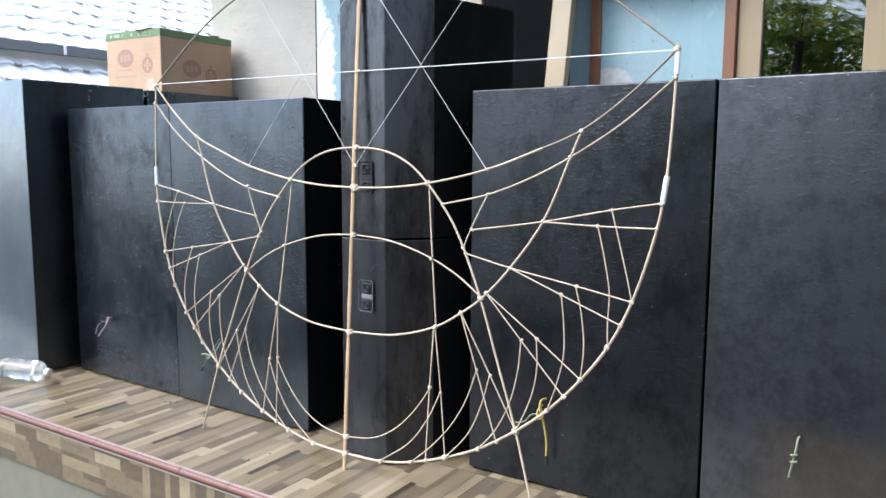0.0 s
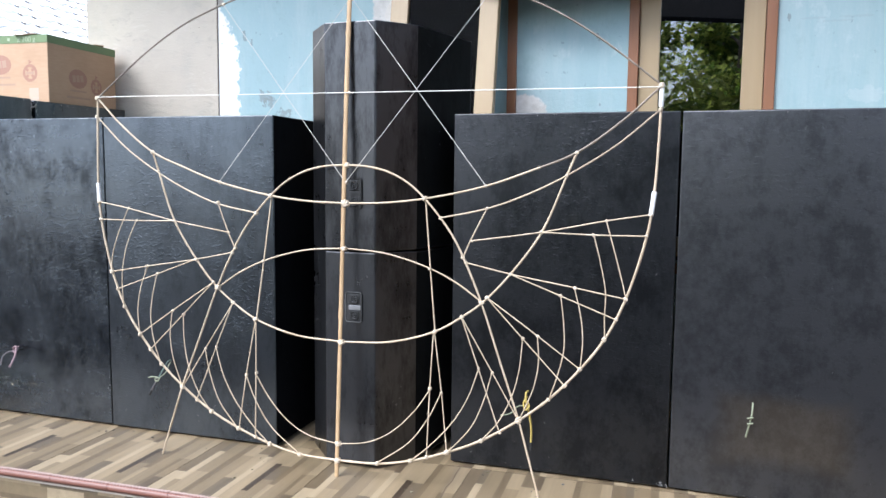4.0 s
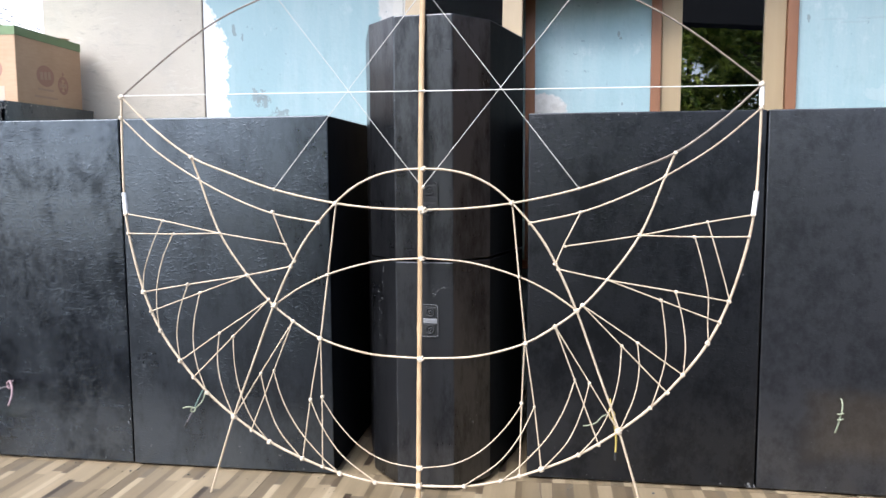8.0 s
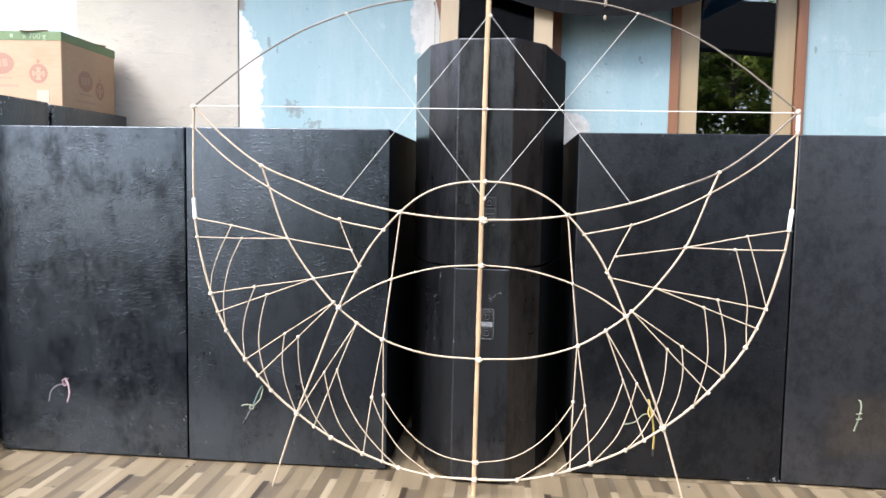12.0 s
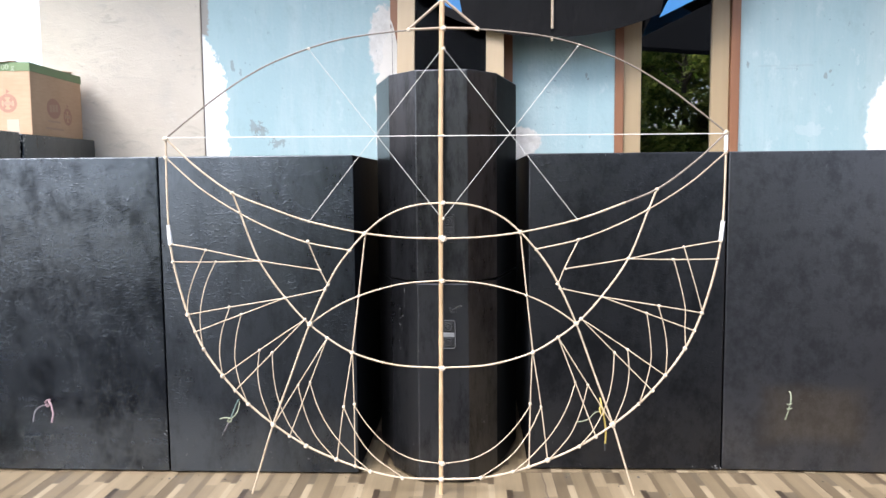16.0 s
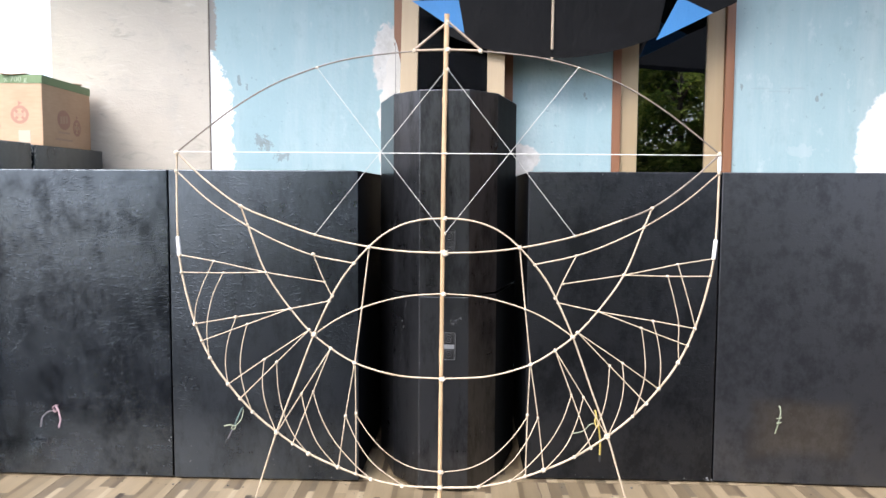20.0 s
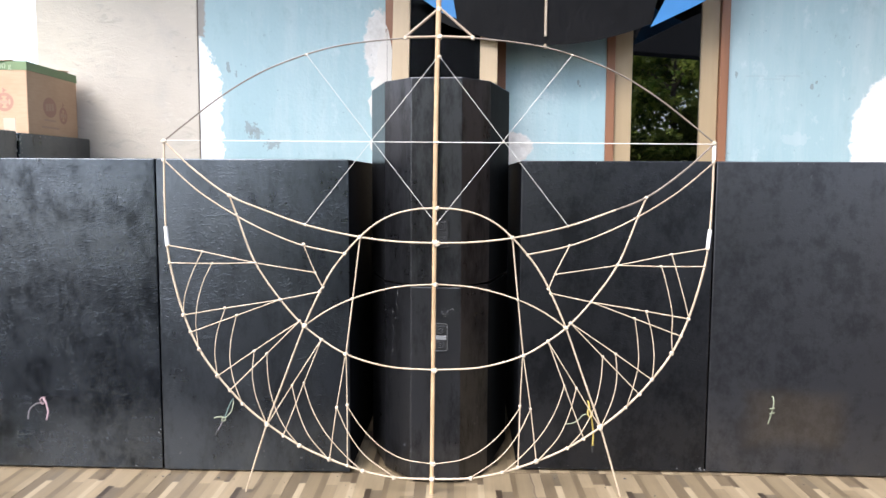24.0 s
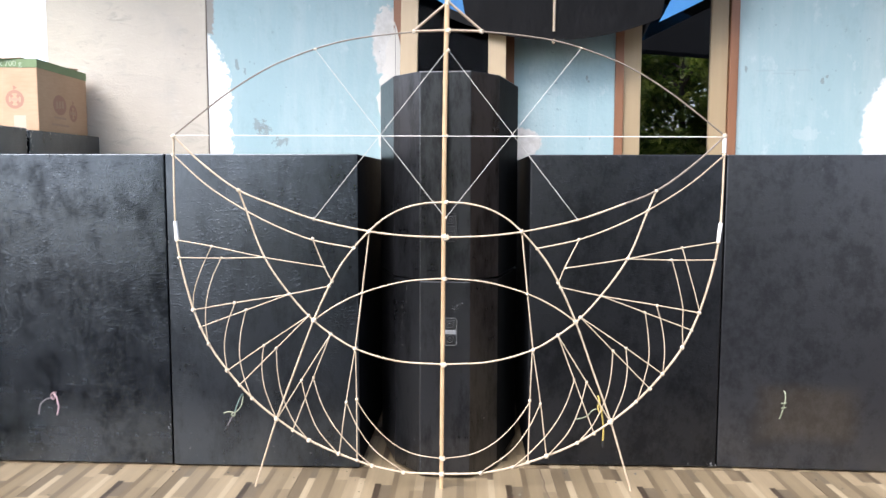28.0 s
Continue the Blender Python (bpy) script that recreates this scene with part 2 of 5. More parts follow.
def plaster_blue():
    """Light-blue wall paint with ragged white filler, bare patches and scuffs."""
    k = Mat("light_blue_wall_paint").world()
    x, z = k.axis(0), k.axis(2)
    ragged = k.noise(9, 6, 0.7)
    edge = k.math('MULTIPLY', k.math('SUBTRACT', ragged, 0.5), 0.34)
    big = k.noise(1.6, 4, 0.6)
    drip = k.noise(7, 6, 0.7, (1, 1, 0.12))
    mottle = k.noise(13, 6, 0.72, (1, 1, 0.6))
    c = k.mix(k.ramp(big, [(0.3, 0.0), (0.7, 1.0)]), (0.298, 0.425, 0.442), (0.350, 0.475, 0.488))
    c = k.mix(k.ramp(drip, [(0.45, 0.0), (0.70, 0.65)]), c, (0.43, 0.52, 0.518))
    c = k.mix(k.ramp(mottle, [(0.30, 0.55), (0.46, 0.0)]), c, (0.275, 0.385, 0.390))
    c = k.mix(k.ramp(mottle, [(0.60, 0.0), (0.74, 0.7)]), c, (0.49, 0.57, 0.565))

    fine = k.math('SUBTRACT', k.noise(38, 5, 0.7), 0.5)

    def patch(cx, cz, rx, rz, wide=1.0, rough=5.0):
        """A ragged blot round (cx, cz)."""
        dx = k.math('DIVIDE', k.math('SUBTRACT', x, cx), rx)
        dz = k.math('DIVIDE', k.math('SUBTRACT', z, cz), rz)
        d = k.math('SQRT', k.math('ADD', k.math('MULTIPLY', dx, dx), k.math('MULTIPLY', dz, dz)))
        d = k.math('ADD', k.math('ADD', d, k.math('MULTIPLY', edge, rough)), k.math('MULTIPLY', fine, 2.2 * wide))
        return k.ramp(d, [(0.90, 1.0), (0.97, 0.0)])

    white = k.mix(k.ramp(k.noise(24, 5, 0.7), [(0.35, 0.0), (0.62, 1.0)]), (0.52, 0.498, 0.452), (0.65, 0.63, 0.588))
    over = k.math('MAXIMUM', k.math('SUBTRACT', z, 1.375), 0.0)
    taper = k.math('MULTIPLY', k.math('MULTIPLY', over, over), 1.45)
    ragx = k.math('ADD', k.math('ADD', k.math('ADD', x, 1.068), taper), k.math('ADD', k.math('MULTIPLY', edge, 0.32), k.math('MULTIPLY', fine, 0.075)))
    band = k.ramp(ragx, [(0.004, 1.0), (0.012, 0.0)])
    top = k.ramp(k.math('ADD', k.math('SUBTRACT', z, 1.1), k.math('MULTIPLY', edge, 0.6)), [(0.525, 1.0), (0.54, 0.0)])
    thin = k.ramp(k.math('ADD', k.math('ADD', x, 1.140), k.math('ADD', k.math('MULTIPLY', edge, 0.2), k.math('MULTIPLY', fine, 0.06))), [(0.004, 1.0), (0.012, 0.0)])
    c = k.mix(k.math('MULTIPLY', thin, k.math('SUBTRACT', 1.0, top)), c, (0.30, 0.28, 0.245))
    c = k.mix(k.math('MULTIPLY', band, top), c, (0.80, 0.79, 0.75))
    for p in ((-0.350, 1.60, 0.075, 0.165, 0.40, 2.0), (0.25, 1.150, 0.105, 0.075, 0.25, 1.6), (-0.335, 1.28, 0.03, 0.13, 0.6, 2.0), (-0.262, 1.18, 0.06, 0.10, 0.4, 2.0)):
        c = k.mix(patch(*p), c, white)
    c = k.mix(patch(1.93, 1.18, 0.20, 0.31, 0.10, 1.2), c, (0.78, 0.77, 0.74))
    c = k.mix(k.math('MULTIPLY', patch(1.50, 1.19, 0.06, 0.03, 0.8), 0.18), c, (0.60, 0.63, 0.61))
    for p in ((-0.935, 1.235, 0.026, 0.022, 3.0), (-0.905, 1.205, 0.022, 0.020, 3.0), (-0.84, 1.16, 0.026, 0.018, 3.0), (0.55, 1.44, 0.006, 0.012, 1.6), (0.556, 1.425, 0.005, 0.006, 1.6), (1.565, 1.42, 0.007, 0.013, 1.6), (1.585, 1.435, 0.005, 0.008, 1.6), (-1.03, 1.50, 0.006, 0.022, 3.0), (-0.995, 1.475, 0.005, 0.012, 3.0), (0.565, 1.17, 0.005, 0.010, 1.6), (1.24, 1.47, 0.005, 0.012, 1.6)):
        c = k.mix(k.math('MULTIPLY', patch(*p), 0.7), c, (0.20, 0.23, 0.22))
    for cx, cz, rx in ((1.33, 1.465, 0.05), (1.47, 1.465, 0.05), (1.40, 1.452, 0.05)):
        c = k.mix(k.math('MULTIPLY', patch(cx, cz, rx, 0.0035, 1.6), 0.3), c, (0.30, 0.36, 0.37))
    spots = k.ramp(k.noise(34, 3, 0.6), [(0.69, 0.0), (0.74, 0.6)])
    c = k.mix(spots, c, (0.22, 0.28, 0.29))
    k.color(c).rough(big, 0.5, 0.8)
    k.bump(k.noise(60, 4, 0.6), 0.3, 0.003).bump(ragged, 0.2, 0.004).bump(drip, 0.15, 0.003)
    return k.m


def plaster_beige():
    """Trowelled beige plaster: rows of short grey smudges, hairlines, fine pits."""
    k = Mat("rough_beige_plaster").world()
    big = k.noise(1.9, 4, 0.6)
    c = k.mix(k.ramp(big, [(0.3, 0.0), (0.7, 1.0)]), (0.440, 0.392, 0.318), (0.525, 0.472, 0.390))
    rows = k.noise(15, 5, 0.68, (0.55, 0.55, 1.5), 0.8)
    field = k.ramp(k.noise(2.6, 3, 0.6), [(0.40, 0.25), (0.58, 1.0)])
    c = k.mix(k.math('MULTIPLY', k.ramp(rows, [(0.55, 0.0), (0.66, 0.62)]), field), c, (0.315, 0.290, 0.245))
    c = k.mix(k.math('MULTIPLY', k.ramp(rows, [(0.32, 0.6), (0.43, 0.0)]), field), c, (0.60, 0.56, 0.49))
    smooth_grey = k.ramp(k.noise(5, 5, 0.65), [(0.52, 0.0), (0.70, 0.45)])
    c = k.mix(smooth_grey, c, (0.40, 0.375, 0.325))
    ticks = k.ramp(k.noise(30, 3, 0.55, (0.6, 1, 1.5)), [(0.72, 0.0), (0.76, 0.8)])
    c = k.mix(ticks, c, (0.17, 0.155, 0.13))
    pits = k.noise(21, 4, 0.62, (0.9, 0.9, 1.3))
    k.color(c).rough(big, 0.7, 0.9)
    k.bump(rows, 0.35, 0.006).bump(pits, 0.25, 0.004).bump(k.noise(110, 3, 0.6), 0.35, 0.002)
    return k.m


M_FILLER_DULL = fleck("dull_white_wall_filler", (0.74, 0.70, 0.635), (0.60, 0.57, 0.515), 26, (0.7, 0.85), 0.4, 0.003)
M_REVEAL = wood("light_blue_painted_board", (0.33, 0.45, 0.455), (0.26, 0.37, 0.375), 12, (1, 1, 0.08), (0.4, 0.6), 0.15)
M_BLUE = plaster_blue()
M_BEIGE = plaster_beige()
M_CREAM = wood("cream_painted_wood", (0.415, 0.310, 0.178), (0.355, 0.258, 0.143), 14, (1, 1, 0.05), (0.35, 0.5), 0.15)
M_BROWN = wood("brown_painted_wood", (0.30, 0.135, 0.065), (0.22, 0.095, 0.045), 16, (1, 1, 0.05), (0.35, 0.55), 0.2)
M_PLANK = wood("brown_boards", (0.20, 0.125, 0.073), (0.12, 0.072, 0.042), 9, (1, 1, 0.08), (0.6, 0.8), 0.3)
# near-black colour stands in for the shade of an unlit room
M_DARK = fleck("unlit_room_black", (0.02, 0.018, 0.016), (0.01, 0.01, 0.01), 5)
M_SHEET = fleck("dark_roof_sheet", (0.016, 0.016, 0.018), (0.008, 0.008, 0.009), 3, (0.9, 1.0))
M_SHEET.node_tree.nodes["Principled BSDF"].inputs["Specular IOR Level"].default_value = 0.05
M_CEIL = wood("grey_ceiling_boards", (0.20, 0.19, 0.17), (0.13, 0.12, 0.11), 6, (0.1, 1, 1), (0.6, 0.8), 0.1)
M_CONCRETE = fleck("stained_concrete", (0.26, 0.235, 0.168), (0.085, 0.080, 0.050), 11, (0.7, 0.9), 0.4, 0.003)
M_GROUND = fleck("packed_earth_yard", (0.038, 0.034, 0.028), (0.022, 0.019, 0.016), 4, (0.8, 0.95), 0.4, 0.01)
M_GROUT = fleck("brown_grout", (0.16, 0.12, 0.09), (0.10, 0.08, 0.06), 60)
M_NOSING = fleck("red_brown_glazed_nosing", (0.190, 0.080, 0.056), (0.11, 0.044, 0.030), 40, (0.3, 0.5), 0.4)
M_NOSING.node_tree.nodes["Principled BSDF"].inputs["Specular IOR Level"].default_value = 0.5
M_NOSING_LINE = fleck("pale_rope_line", (0.52, 0.40, 0.36), (0.32, 0.22, 0.19), 90, (0.3, 0.5))
M_MORTAR = fleck("pale_mortar", (0.50, 0.44, 0.36), (0.34, 0.29, 0.23), 60, (0.7, 0.9), 0.4)


def tile_tone(i, base):
    k = Mat("wood_print_%s" % "abcdefg"[i])
    g = k.noise(34, 5, 0.68, (1, 0.06, 1))
    dark = tuple(v * 0.74 for v in base)
    k.color(k.mix(k.ramp(g, [(0.32, 0.0), (0.7, 1.0)]), dark, base))
    k.rough(k.noise(9, 4, 0.6), 0.22, 0.42)
    k.bump(g, 0.08, 0.0006)
    return k.m


TONES = [tile_tone(i, c) for i, c in enumerate(((0.276, 0.212, 0.129), (0.204, 0.155, 0.092), (0.142, 0.106, 0.063), (0.104, 0.076, 0.047), (0.055, 0.039, 0.026), (0.352, 0.279, 0.177), (0.133, 0.103, 0.066)))]


def cardboard():
    k = Mat("brown_cardboard")
    g = k.noise(55, 3, 0.6, (0.4, 0.4, 2.5))
    w = k.noise(6, 3, 0.6)
    k.color(k.mix(k.ramp(k.math('ADD', k.math('MULTIPLY', g, 0.4), k.math('MULTIPLY', w, 0.6)), [(0.3, 0.0), (0.7, 1.0)]), (0.41, 0.258, 0.150), (0.50, 0.336, 0.212)))
    k.rough(w, 0.65, 0.8).bump(g, 0.15, 0.001)
    return k.m


M_CARD = cardboard()
M_GREEN = fleck("green_carton_band", (0.19, 0.26, 0.12), (0.12, 0.18, 0.08), 30)
M_BAND_PRINT = fleck("pale_green_print", (0.42, 0.48, 0.32), (0.32, 0.38, 0.24), 60)
M_PRINT = fleck("red_brown_carton_print", (0.38, 0.205, 0.140), (0.32, 0.170, 0.115), 60)
M_TAPE_PALE = fleck("pale_carton_tape", (0.50, 0.40, 0.30), (0.44, 0.34, 0.25), 40, (0.3, 0.5))
M_PRINT_PALE = fleck("pale_carton_print", (0.42, 0.275, 0.19), (0.35, 0.225, 0.15), 60)


def fabric(name, base, rough=0.42):
    k = Mat(name)
    g = k.noise(5, 4, 0.6, (1, 1, 0.5))
    k.color(k.mix(g, tuple(v * 0.75 for v in base), base))
    k.rough(g, rough - 0.1, rough + 0.12)
    k.bump(g, 0.5, 0.03).bump(k.noise(16, 5, 0.65, (1, 1, 0.8), 0.8), 0.4, 0.008).bump(k.noise(700, 1, 0.5), 0.1, 0.0004)
    return k.m


M_SAIL = fabric("black_kite_sail", (0.0065, 0.006, 0.006), 0.5)
M_SAIL.node_tree.nodes["Principled BSDF"].inputs["Specular IOR Level"].default_value = 0.12
M_SAIL_BLUE = fabric("bright_blue_kite_sail", (0.05, 0.24, 0.55), 0.5)


def glass(name, tint=(1, 1, 1), rough=0.0, ior=1.5):
    k = Mat(name, rough)
    k.b.inputs["Base Color"].default_value = (*tint, 1)
    k.b.inputs["Transmission Weight"].default_value = 1.0
    k.b.inputs["IOR"].default_value = ior
    return k.m


M_GLASS = glass("dark_tinted_window_glass", (0.22, 0.24, 0.23), 0.0, 2.3)
M_GLASS_DARK = glass("very_dark_window_glass", (0.05, 0.05, 0.05), 0.0, 1.12)
M_PET = glass("milky_clear_plastic", (0.88, 0.90, 0.88), 0.08, 1.35)
M_PET.node_tree.nodes["Principled BSDF"].inputs["Transmission Weight"].default_value = 0.93
M_CAP = fleck("pale_plastic_cap", (0.74, 0.66, 0.56), (0.64, 0.56, 0.47), 30, (0.3, 0.5))
M_BAG = glass("milky_plastic_film", (0.84, 0.84, 0.78), 0.25, 1.10)
M_ROOF = fleck("pale_clay_roof_tile", (0.93, 0.90, 0.86), (0.87, 0.84, 0.80), 9, (0.7, 0.9))
M_ROOF_LIP = fleck("dark_tile_lip", (0.34, 0.29, 0.25), (0.18, 0.15, 0.12), 12, (0.7, 0.9))
M_GUTTER = fleck("dark_grey_gutter", (0.17, 0.175, 0.17), (0.11, 0.115, 0.11), 8)
M_WHITEWALL = fleck("white_house_wall", (0.88, 0.87, 0.85), (0.80, 0.79, 0.77), 3)


def leaf(name, base, dark):
    """Thin leaves that let some light through."""
    k = Mat(name, 0.45)
    c = k.mix(k.noise(3, 3, 0.6), dark, base)
    k.color(c)
    out = k.t.nodes["Material Output"]
    tr = k.t.nodes.new("ShaderNodeBsdfTranslucent")
    add = k.t.nodes.new("ShaderNodeMixShader")
    add.inputs[0].default_value = 0.65
    k.link(c, tr.inputs[0])
    k.link(k.b.outputs[0], add.inputs[1])
    k.link(tr.outputs[0], add.inputs[2])
    k.link(add.outputs[0], out.inputs["Surface"])
    return k.m


M_LEAF = leaf("green_leaves", (0.20, 0.30, 0.055), (0.08, 0.14, 0.025))
M_LEAF_PALE = leaf("yellow_green_leaves", (0.55, 0.58, 0.14), (0.30, 0.38, 0.08))
M_BARK = fleck("grey_brown_bark", (0.16, 0.12, 0.09), (0.08, 0.06, 0.045), 20, (0.8, 0.95), 0.6, 0.01)
M_CABLE_PINK = fleck("pink_grey_cable", (0.32, 0.21, 0.22), (0.17, 0.11, 0.12), 90)
M_CABLE_GREEN = fleck("pale_green_cable", (0.27, 0.29, 0.20), (0.14, 0.155, 0.10), 90)
M_CABLE_GREY = fleck("grey_cable", (0.15, 0.13, 0.135), (0.08, 0.07, 0.075), 90)
M_CABLE_TEAL = fleck("teal_cable", (0.10, 0.15, 0.13), (0.05, 0.08, 0.07), 90)
M_CABLE_YELLOW = fleck("yellow_cable", (0.48, 0.37, 0.09), (0.34, 0.25, 0.06), 90)
M_CABLE_BLACK = fleck("black_cable_end", (0.02, 0.02, 0.02), (0.012, 0.012, 0.012), 90)

# ---- mesh helpers ----


def mesh_of(name, bm, *mats):
    me = bpy.data.meshes.new(name)
    bm.normal_update()
    bm.to_mesh(me)
    bm.free()
    for m in mats:
        me.materials.append(m)
    return me


def place(ob):
    """Where an object stands in the world."""
    m = ob.matrix_parent_inverse @ ob.matrix_basis
    return place(ob.parent) @ m if ob.parent is not None else ob.matrix_basis.copy()


def part(name, bm, material, parent, label=""):
    """Link a bmesh as one mesh object under a thing or a part."""
    me = bm if isinstance(bm, bpy.types.Mesh) else mesh_of(name, bm, material)
    ob = new(name, me)
    ob.parent = parent
    if parent is not None:
        ob.matrix_parent_inverse = place(parent).inverted()
    return tagged(ob, label)


def thing(name, at, label, category, group="", kind=""):
    ob = new(name)
    ob.empty_display_size = 0.05
    ob.matrix_basis = at if isinstance(at, Matrix) else Matrix.Translation(at)
    return tagged(ob, label, category, group, kind)


def solo(name, bm, material, label, category, group="", kind=""):
    return tagged(part(name, bm, material, None), label, category, group, kind)


def smooth(bm, angle=0.7):
    for f in bm.faces:
        f.smooth = True
    for e in bm.edges:
        if len(e.link_faces) == 2 and e.calc_face_angle(0) > angle:
            e.smooth = False
    return bm


def box(x0, x1, y0, y1, z0, z1, bevel=0.0, seg=2, m=None, bm=None):
    own = bmesh.new()
    bmesh.ops.create_cube(own, size=1)
    for v in own.verts:
        v.co = Vector((x0 + (v.co.x + 0.5) * (x1 - x0), y0 + (v.co.y + 0.5) * (y1 - y0), z0 + (v.co.z + 0.5) * (z1 - z0)))
    if bevel:
        bmesh.ops.bevel(own, geom=own.edges[:], offset=bevel, segments=seg, profile=0.6, affect='EDGES')
    if m is not None:
        bmesh.ops.transform(own, matrix=m, verts=own.verts)
    if bm is None:
        return own
    me = bpy.data.meshes.new("tmp")
    own.to_mesh(me)
    own.free()
    bm.from_mesh(me)
    bpy.data.meshes.remove(me)
    return bm


def prism(outline, z0, z1, bevel=0.0, m=None):
    """An upright prism over a plan outline, given counter-clockwise."""
    bm = bmesh.new()
    lo = [bm.verts.new((x, y, z0)) for x, y in outline]
    hi = [bm.verts.new((x, y, z1)) for x, y in outline]
    bm.faces.new(lo[::-1])
    bm.faces.new(hi)
    n = len(outline)
    for i in range(n):
        bm.faces.new((lo[i], lo[(i + 1) % n], hi[(i + 1) % n], hi[i]))
    if bevel:
        bmesh.ops.bevel(bm, geom=bm.edges[:], offset=bevel, segments=2, profile=0.6, affect='EDGES')
    if m is not None:
        bmesh.ops.transform(bm, matrix=m, verts=bm.verts)
    return bm


def spline(points, steps=8):
    """A smooth line through the points (Catmull-Rom)."""
    p = [Vector(q) for q in points]
    if len(p) == 2:
        return [p[0].lerp(p[1], i / steps) for i in range(steps + 1)]
    p = [2 * p[0] - p[1], *p, 2 * p[-1] - p[-2]]
    out = []
    for i in range(1, len(p) - 2):
        a, b, c, d = p[i - 1:i + 3]
        ta, tb = 0.0, max((b - a).length, 1e-5) ** 0.5
        tc = tb + max((c - b).length, 1e-5) ** 0.5
        td = tc + max((d - c).length, 1e-5) ** 0.5
        for s in range(steps):
            t = tb + (tc - tb) * s / steps
            a1 = a.lerp(b, t / tb)
            a2 = b.lerp(c, (t - tb) / (tc - tb))
            a3 = c.lerp(d, (t - tc) / (td - tc))
            b1 = a1.lerp(a2, t / tc)
            b2 = a2.lerp(a3, (t - tb) / (td - tb))
            out.append(b1.lerp(b2, (t - tb) / (tc - tb)))
    out.append(p[-2])
    return out


def tube(line, r, sides=8, flat=1.0, r_end=None, wobble=0.0, bm=None, nodes=0.0):
    """A round or flattened rod along a line; r_end: its radius at the far end; nodes: spacing of bamboo joints."""
    bm = bm or bmesh.new()
    r_end = r if r_end is None else r_end
    n = len(line)
    rings = []
    ref = Vector((0, -1, 0))
    run = 0.0
    for i, p in enumerate(line):
        d = (line[min(i + 1, n - 1)] - line[max(i - 1, 0)]).normalized()
        if abs(d.dot(ref)) > 0.95:
            ref = Vector((1, 0, 0))
        side = d.cross(ref).normalized()
        up = side.cross(d).normalized()
        k = r + (r_end - r) * i / max(1, n - 1)
        if wobble:
            k *= 1 + wobble * noise.noise(p * 9 + Vector((3.1, 1.7, 0)))
        if i:
            run += (p - line[i - 1]).length
        if nodes and (run % nodes) < 0.012:
            k *= 1.18
        rings.append([bm.verts.new(p + side * k * math.cos(a) + up * k * flat * math.sin(a))
                      for a in (2 * math.pi * j / sides for j in range(sides))])
    for a, b in zip(rings, rings[1:]):
        for j in range(sides):
            bm.faces.new((a[j], a[(j + 1) % sides], b[(j + 1) % sides], b[j])).smooth = True
    for ends in (bm.faces.new(rings[0][::-1]), bm.faces.new(rings[-1])):
        for e in ends.edges:
            e.smooth = False
    return bm


def lathe(profile, sides=24, m=None, bm=None):
    """A body turned about the z axis, from (radius, height) pairs."""
    bm = bm or bmesh.new()
    rings = []
    first = len(bm.verts)
    for r, z in profile:
        rings.append([bm.verts.new((r * math.cos(a), r * math.sin(a), z)) for a in (2 * math.pi * j / sides for j in range(sides))])
    for a, b in zip(rings, rings[1:]):
        for j in range(sides):
            bm.faces.new((a[j], a[(j + 1) % sides], b[(j + 1) % sides], b[j])).smooth = True
    bm.faces.new(rings[0][::-1])
    bm.faces.new(rings[-1])
    if m is not None:
        bm.verts.ensure_lookup_table()
        bmesh.ops.transform(bm, matrix=m, verts=bm.verts[first:])
    return bm


SKEW = math.atan(0.06)                      # the terrace stands a little askew to the cabinets
AXIS_U = Vector((math.cos(SKEW), math.sin(SKEW), 0))
AXIS_V = Vector((-math.sin(SKEW), math.cos(SKEW), 0))
EDGE = Vector((0.0, -0.505, 0.0))           # a point on the terrace's front edge
DECK = Matrix(((AXIS_U.x, AXIS_V.x, 0, EDGE.x), (AXIS_U.y, AXIS_V.y, 0, EDGE.y), (0, 0, 1, 0), (0, 0, 0, 1)))
GROUND = -0.46

# ---- ground, terrace, house ----
bm = bmesh.new()
bmesh.ops.create_grid(bm, x_segments=60, y_segments=60, size=60)
for v in bm.verts:
    v.co.z = GROUND + 0.015 * noise.noise(v.co * 0.7)
solo("ground", bm, M_GROUND, "packed bare earth yard before the terrace", "ground", kind="structure")

terrace = solo("terrace_base", box(-6.0, 2.72, 0.012, 1.9, GROUND - 0.1, -0.014, m=DECK), M_CONCRETE,
               "raised terrace base of stained grey concrete", "terrace", kind="structure")

wall = thing("wall_north", (0, 0.9, 0), "light-blue painted house wall with ragged white patches", "wall", kind="structure")
WIN = ((-0.320, 0.225), (0.672, 1.203))     # the two window openings
SILL, HEAD = 0.55, 2.45
for name, x0, x1, z0, z1 in (("wall_pier", -1.30, WIN[0][0], 0, 2.75), ("wall_pier", WIN[0][1], WIN[1][0], 0, 2.75), ("wall_pier", WIN[1][1], 2.75, 0, 2.75),
                             ("wall_below", *WIN[0], 0, SILL), ("wall_below", *WIN[1], 0, SILL), ("wall_above", *WIN[0], HEAD, 2.75), ("wall_above", *WIN[1], HEAD, 2.75)):
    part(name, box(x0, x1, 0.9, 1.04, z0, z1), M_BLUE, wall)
pilaster = solo("wall_pilaster", box(-1.925, -1.162, 0.81, 1.06, 0, 2.75, 0.006, 1), M_BEIGE, "rough beige plastered pilaster at the wall's end", "wall", kind="structure")
ramp = [(-1.1625, 0.8985), (-1.1625, 0.8125), (-0.3225, 0.8985)]
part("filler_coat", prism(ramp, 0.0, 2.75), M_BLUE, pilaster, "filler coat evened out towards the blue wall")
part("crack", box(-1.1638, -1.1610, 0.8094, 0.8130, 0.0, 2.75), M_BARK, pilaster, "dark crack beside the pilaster")
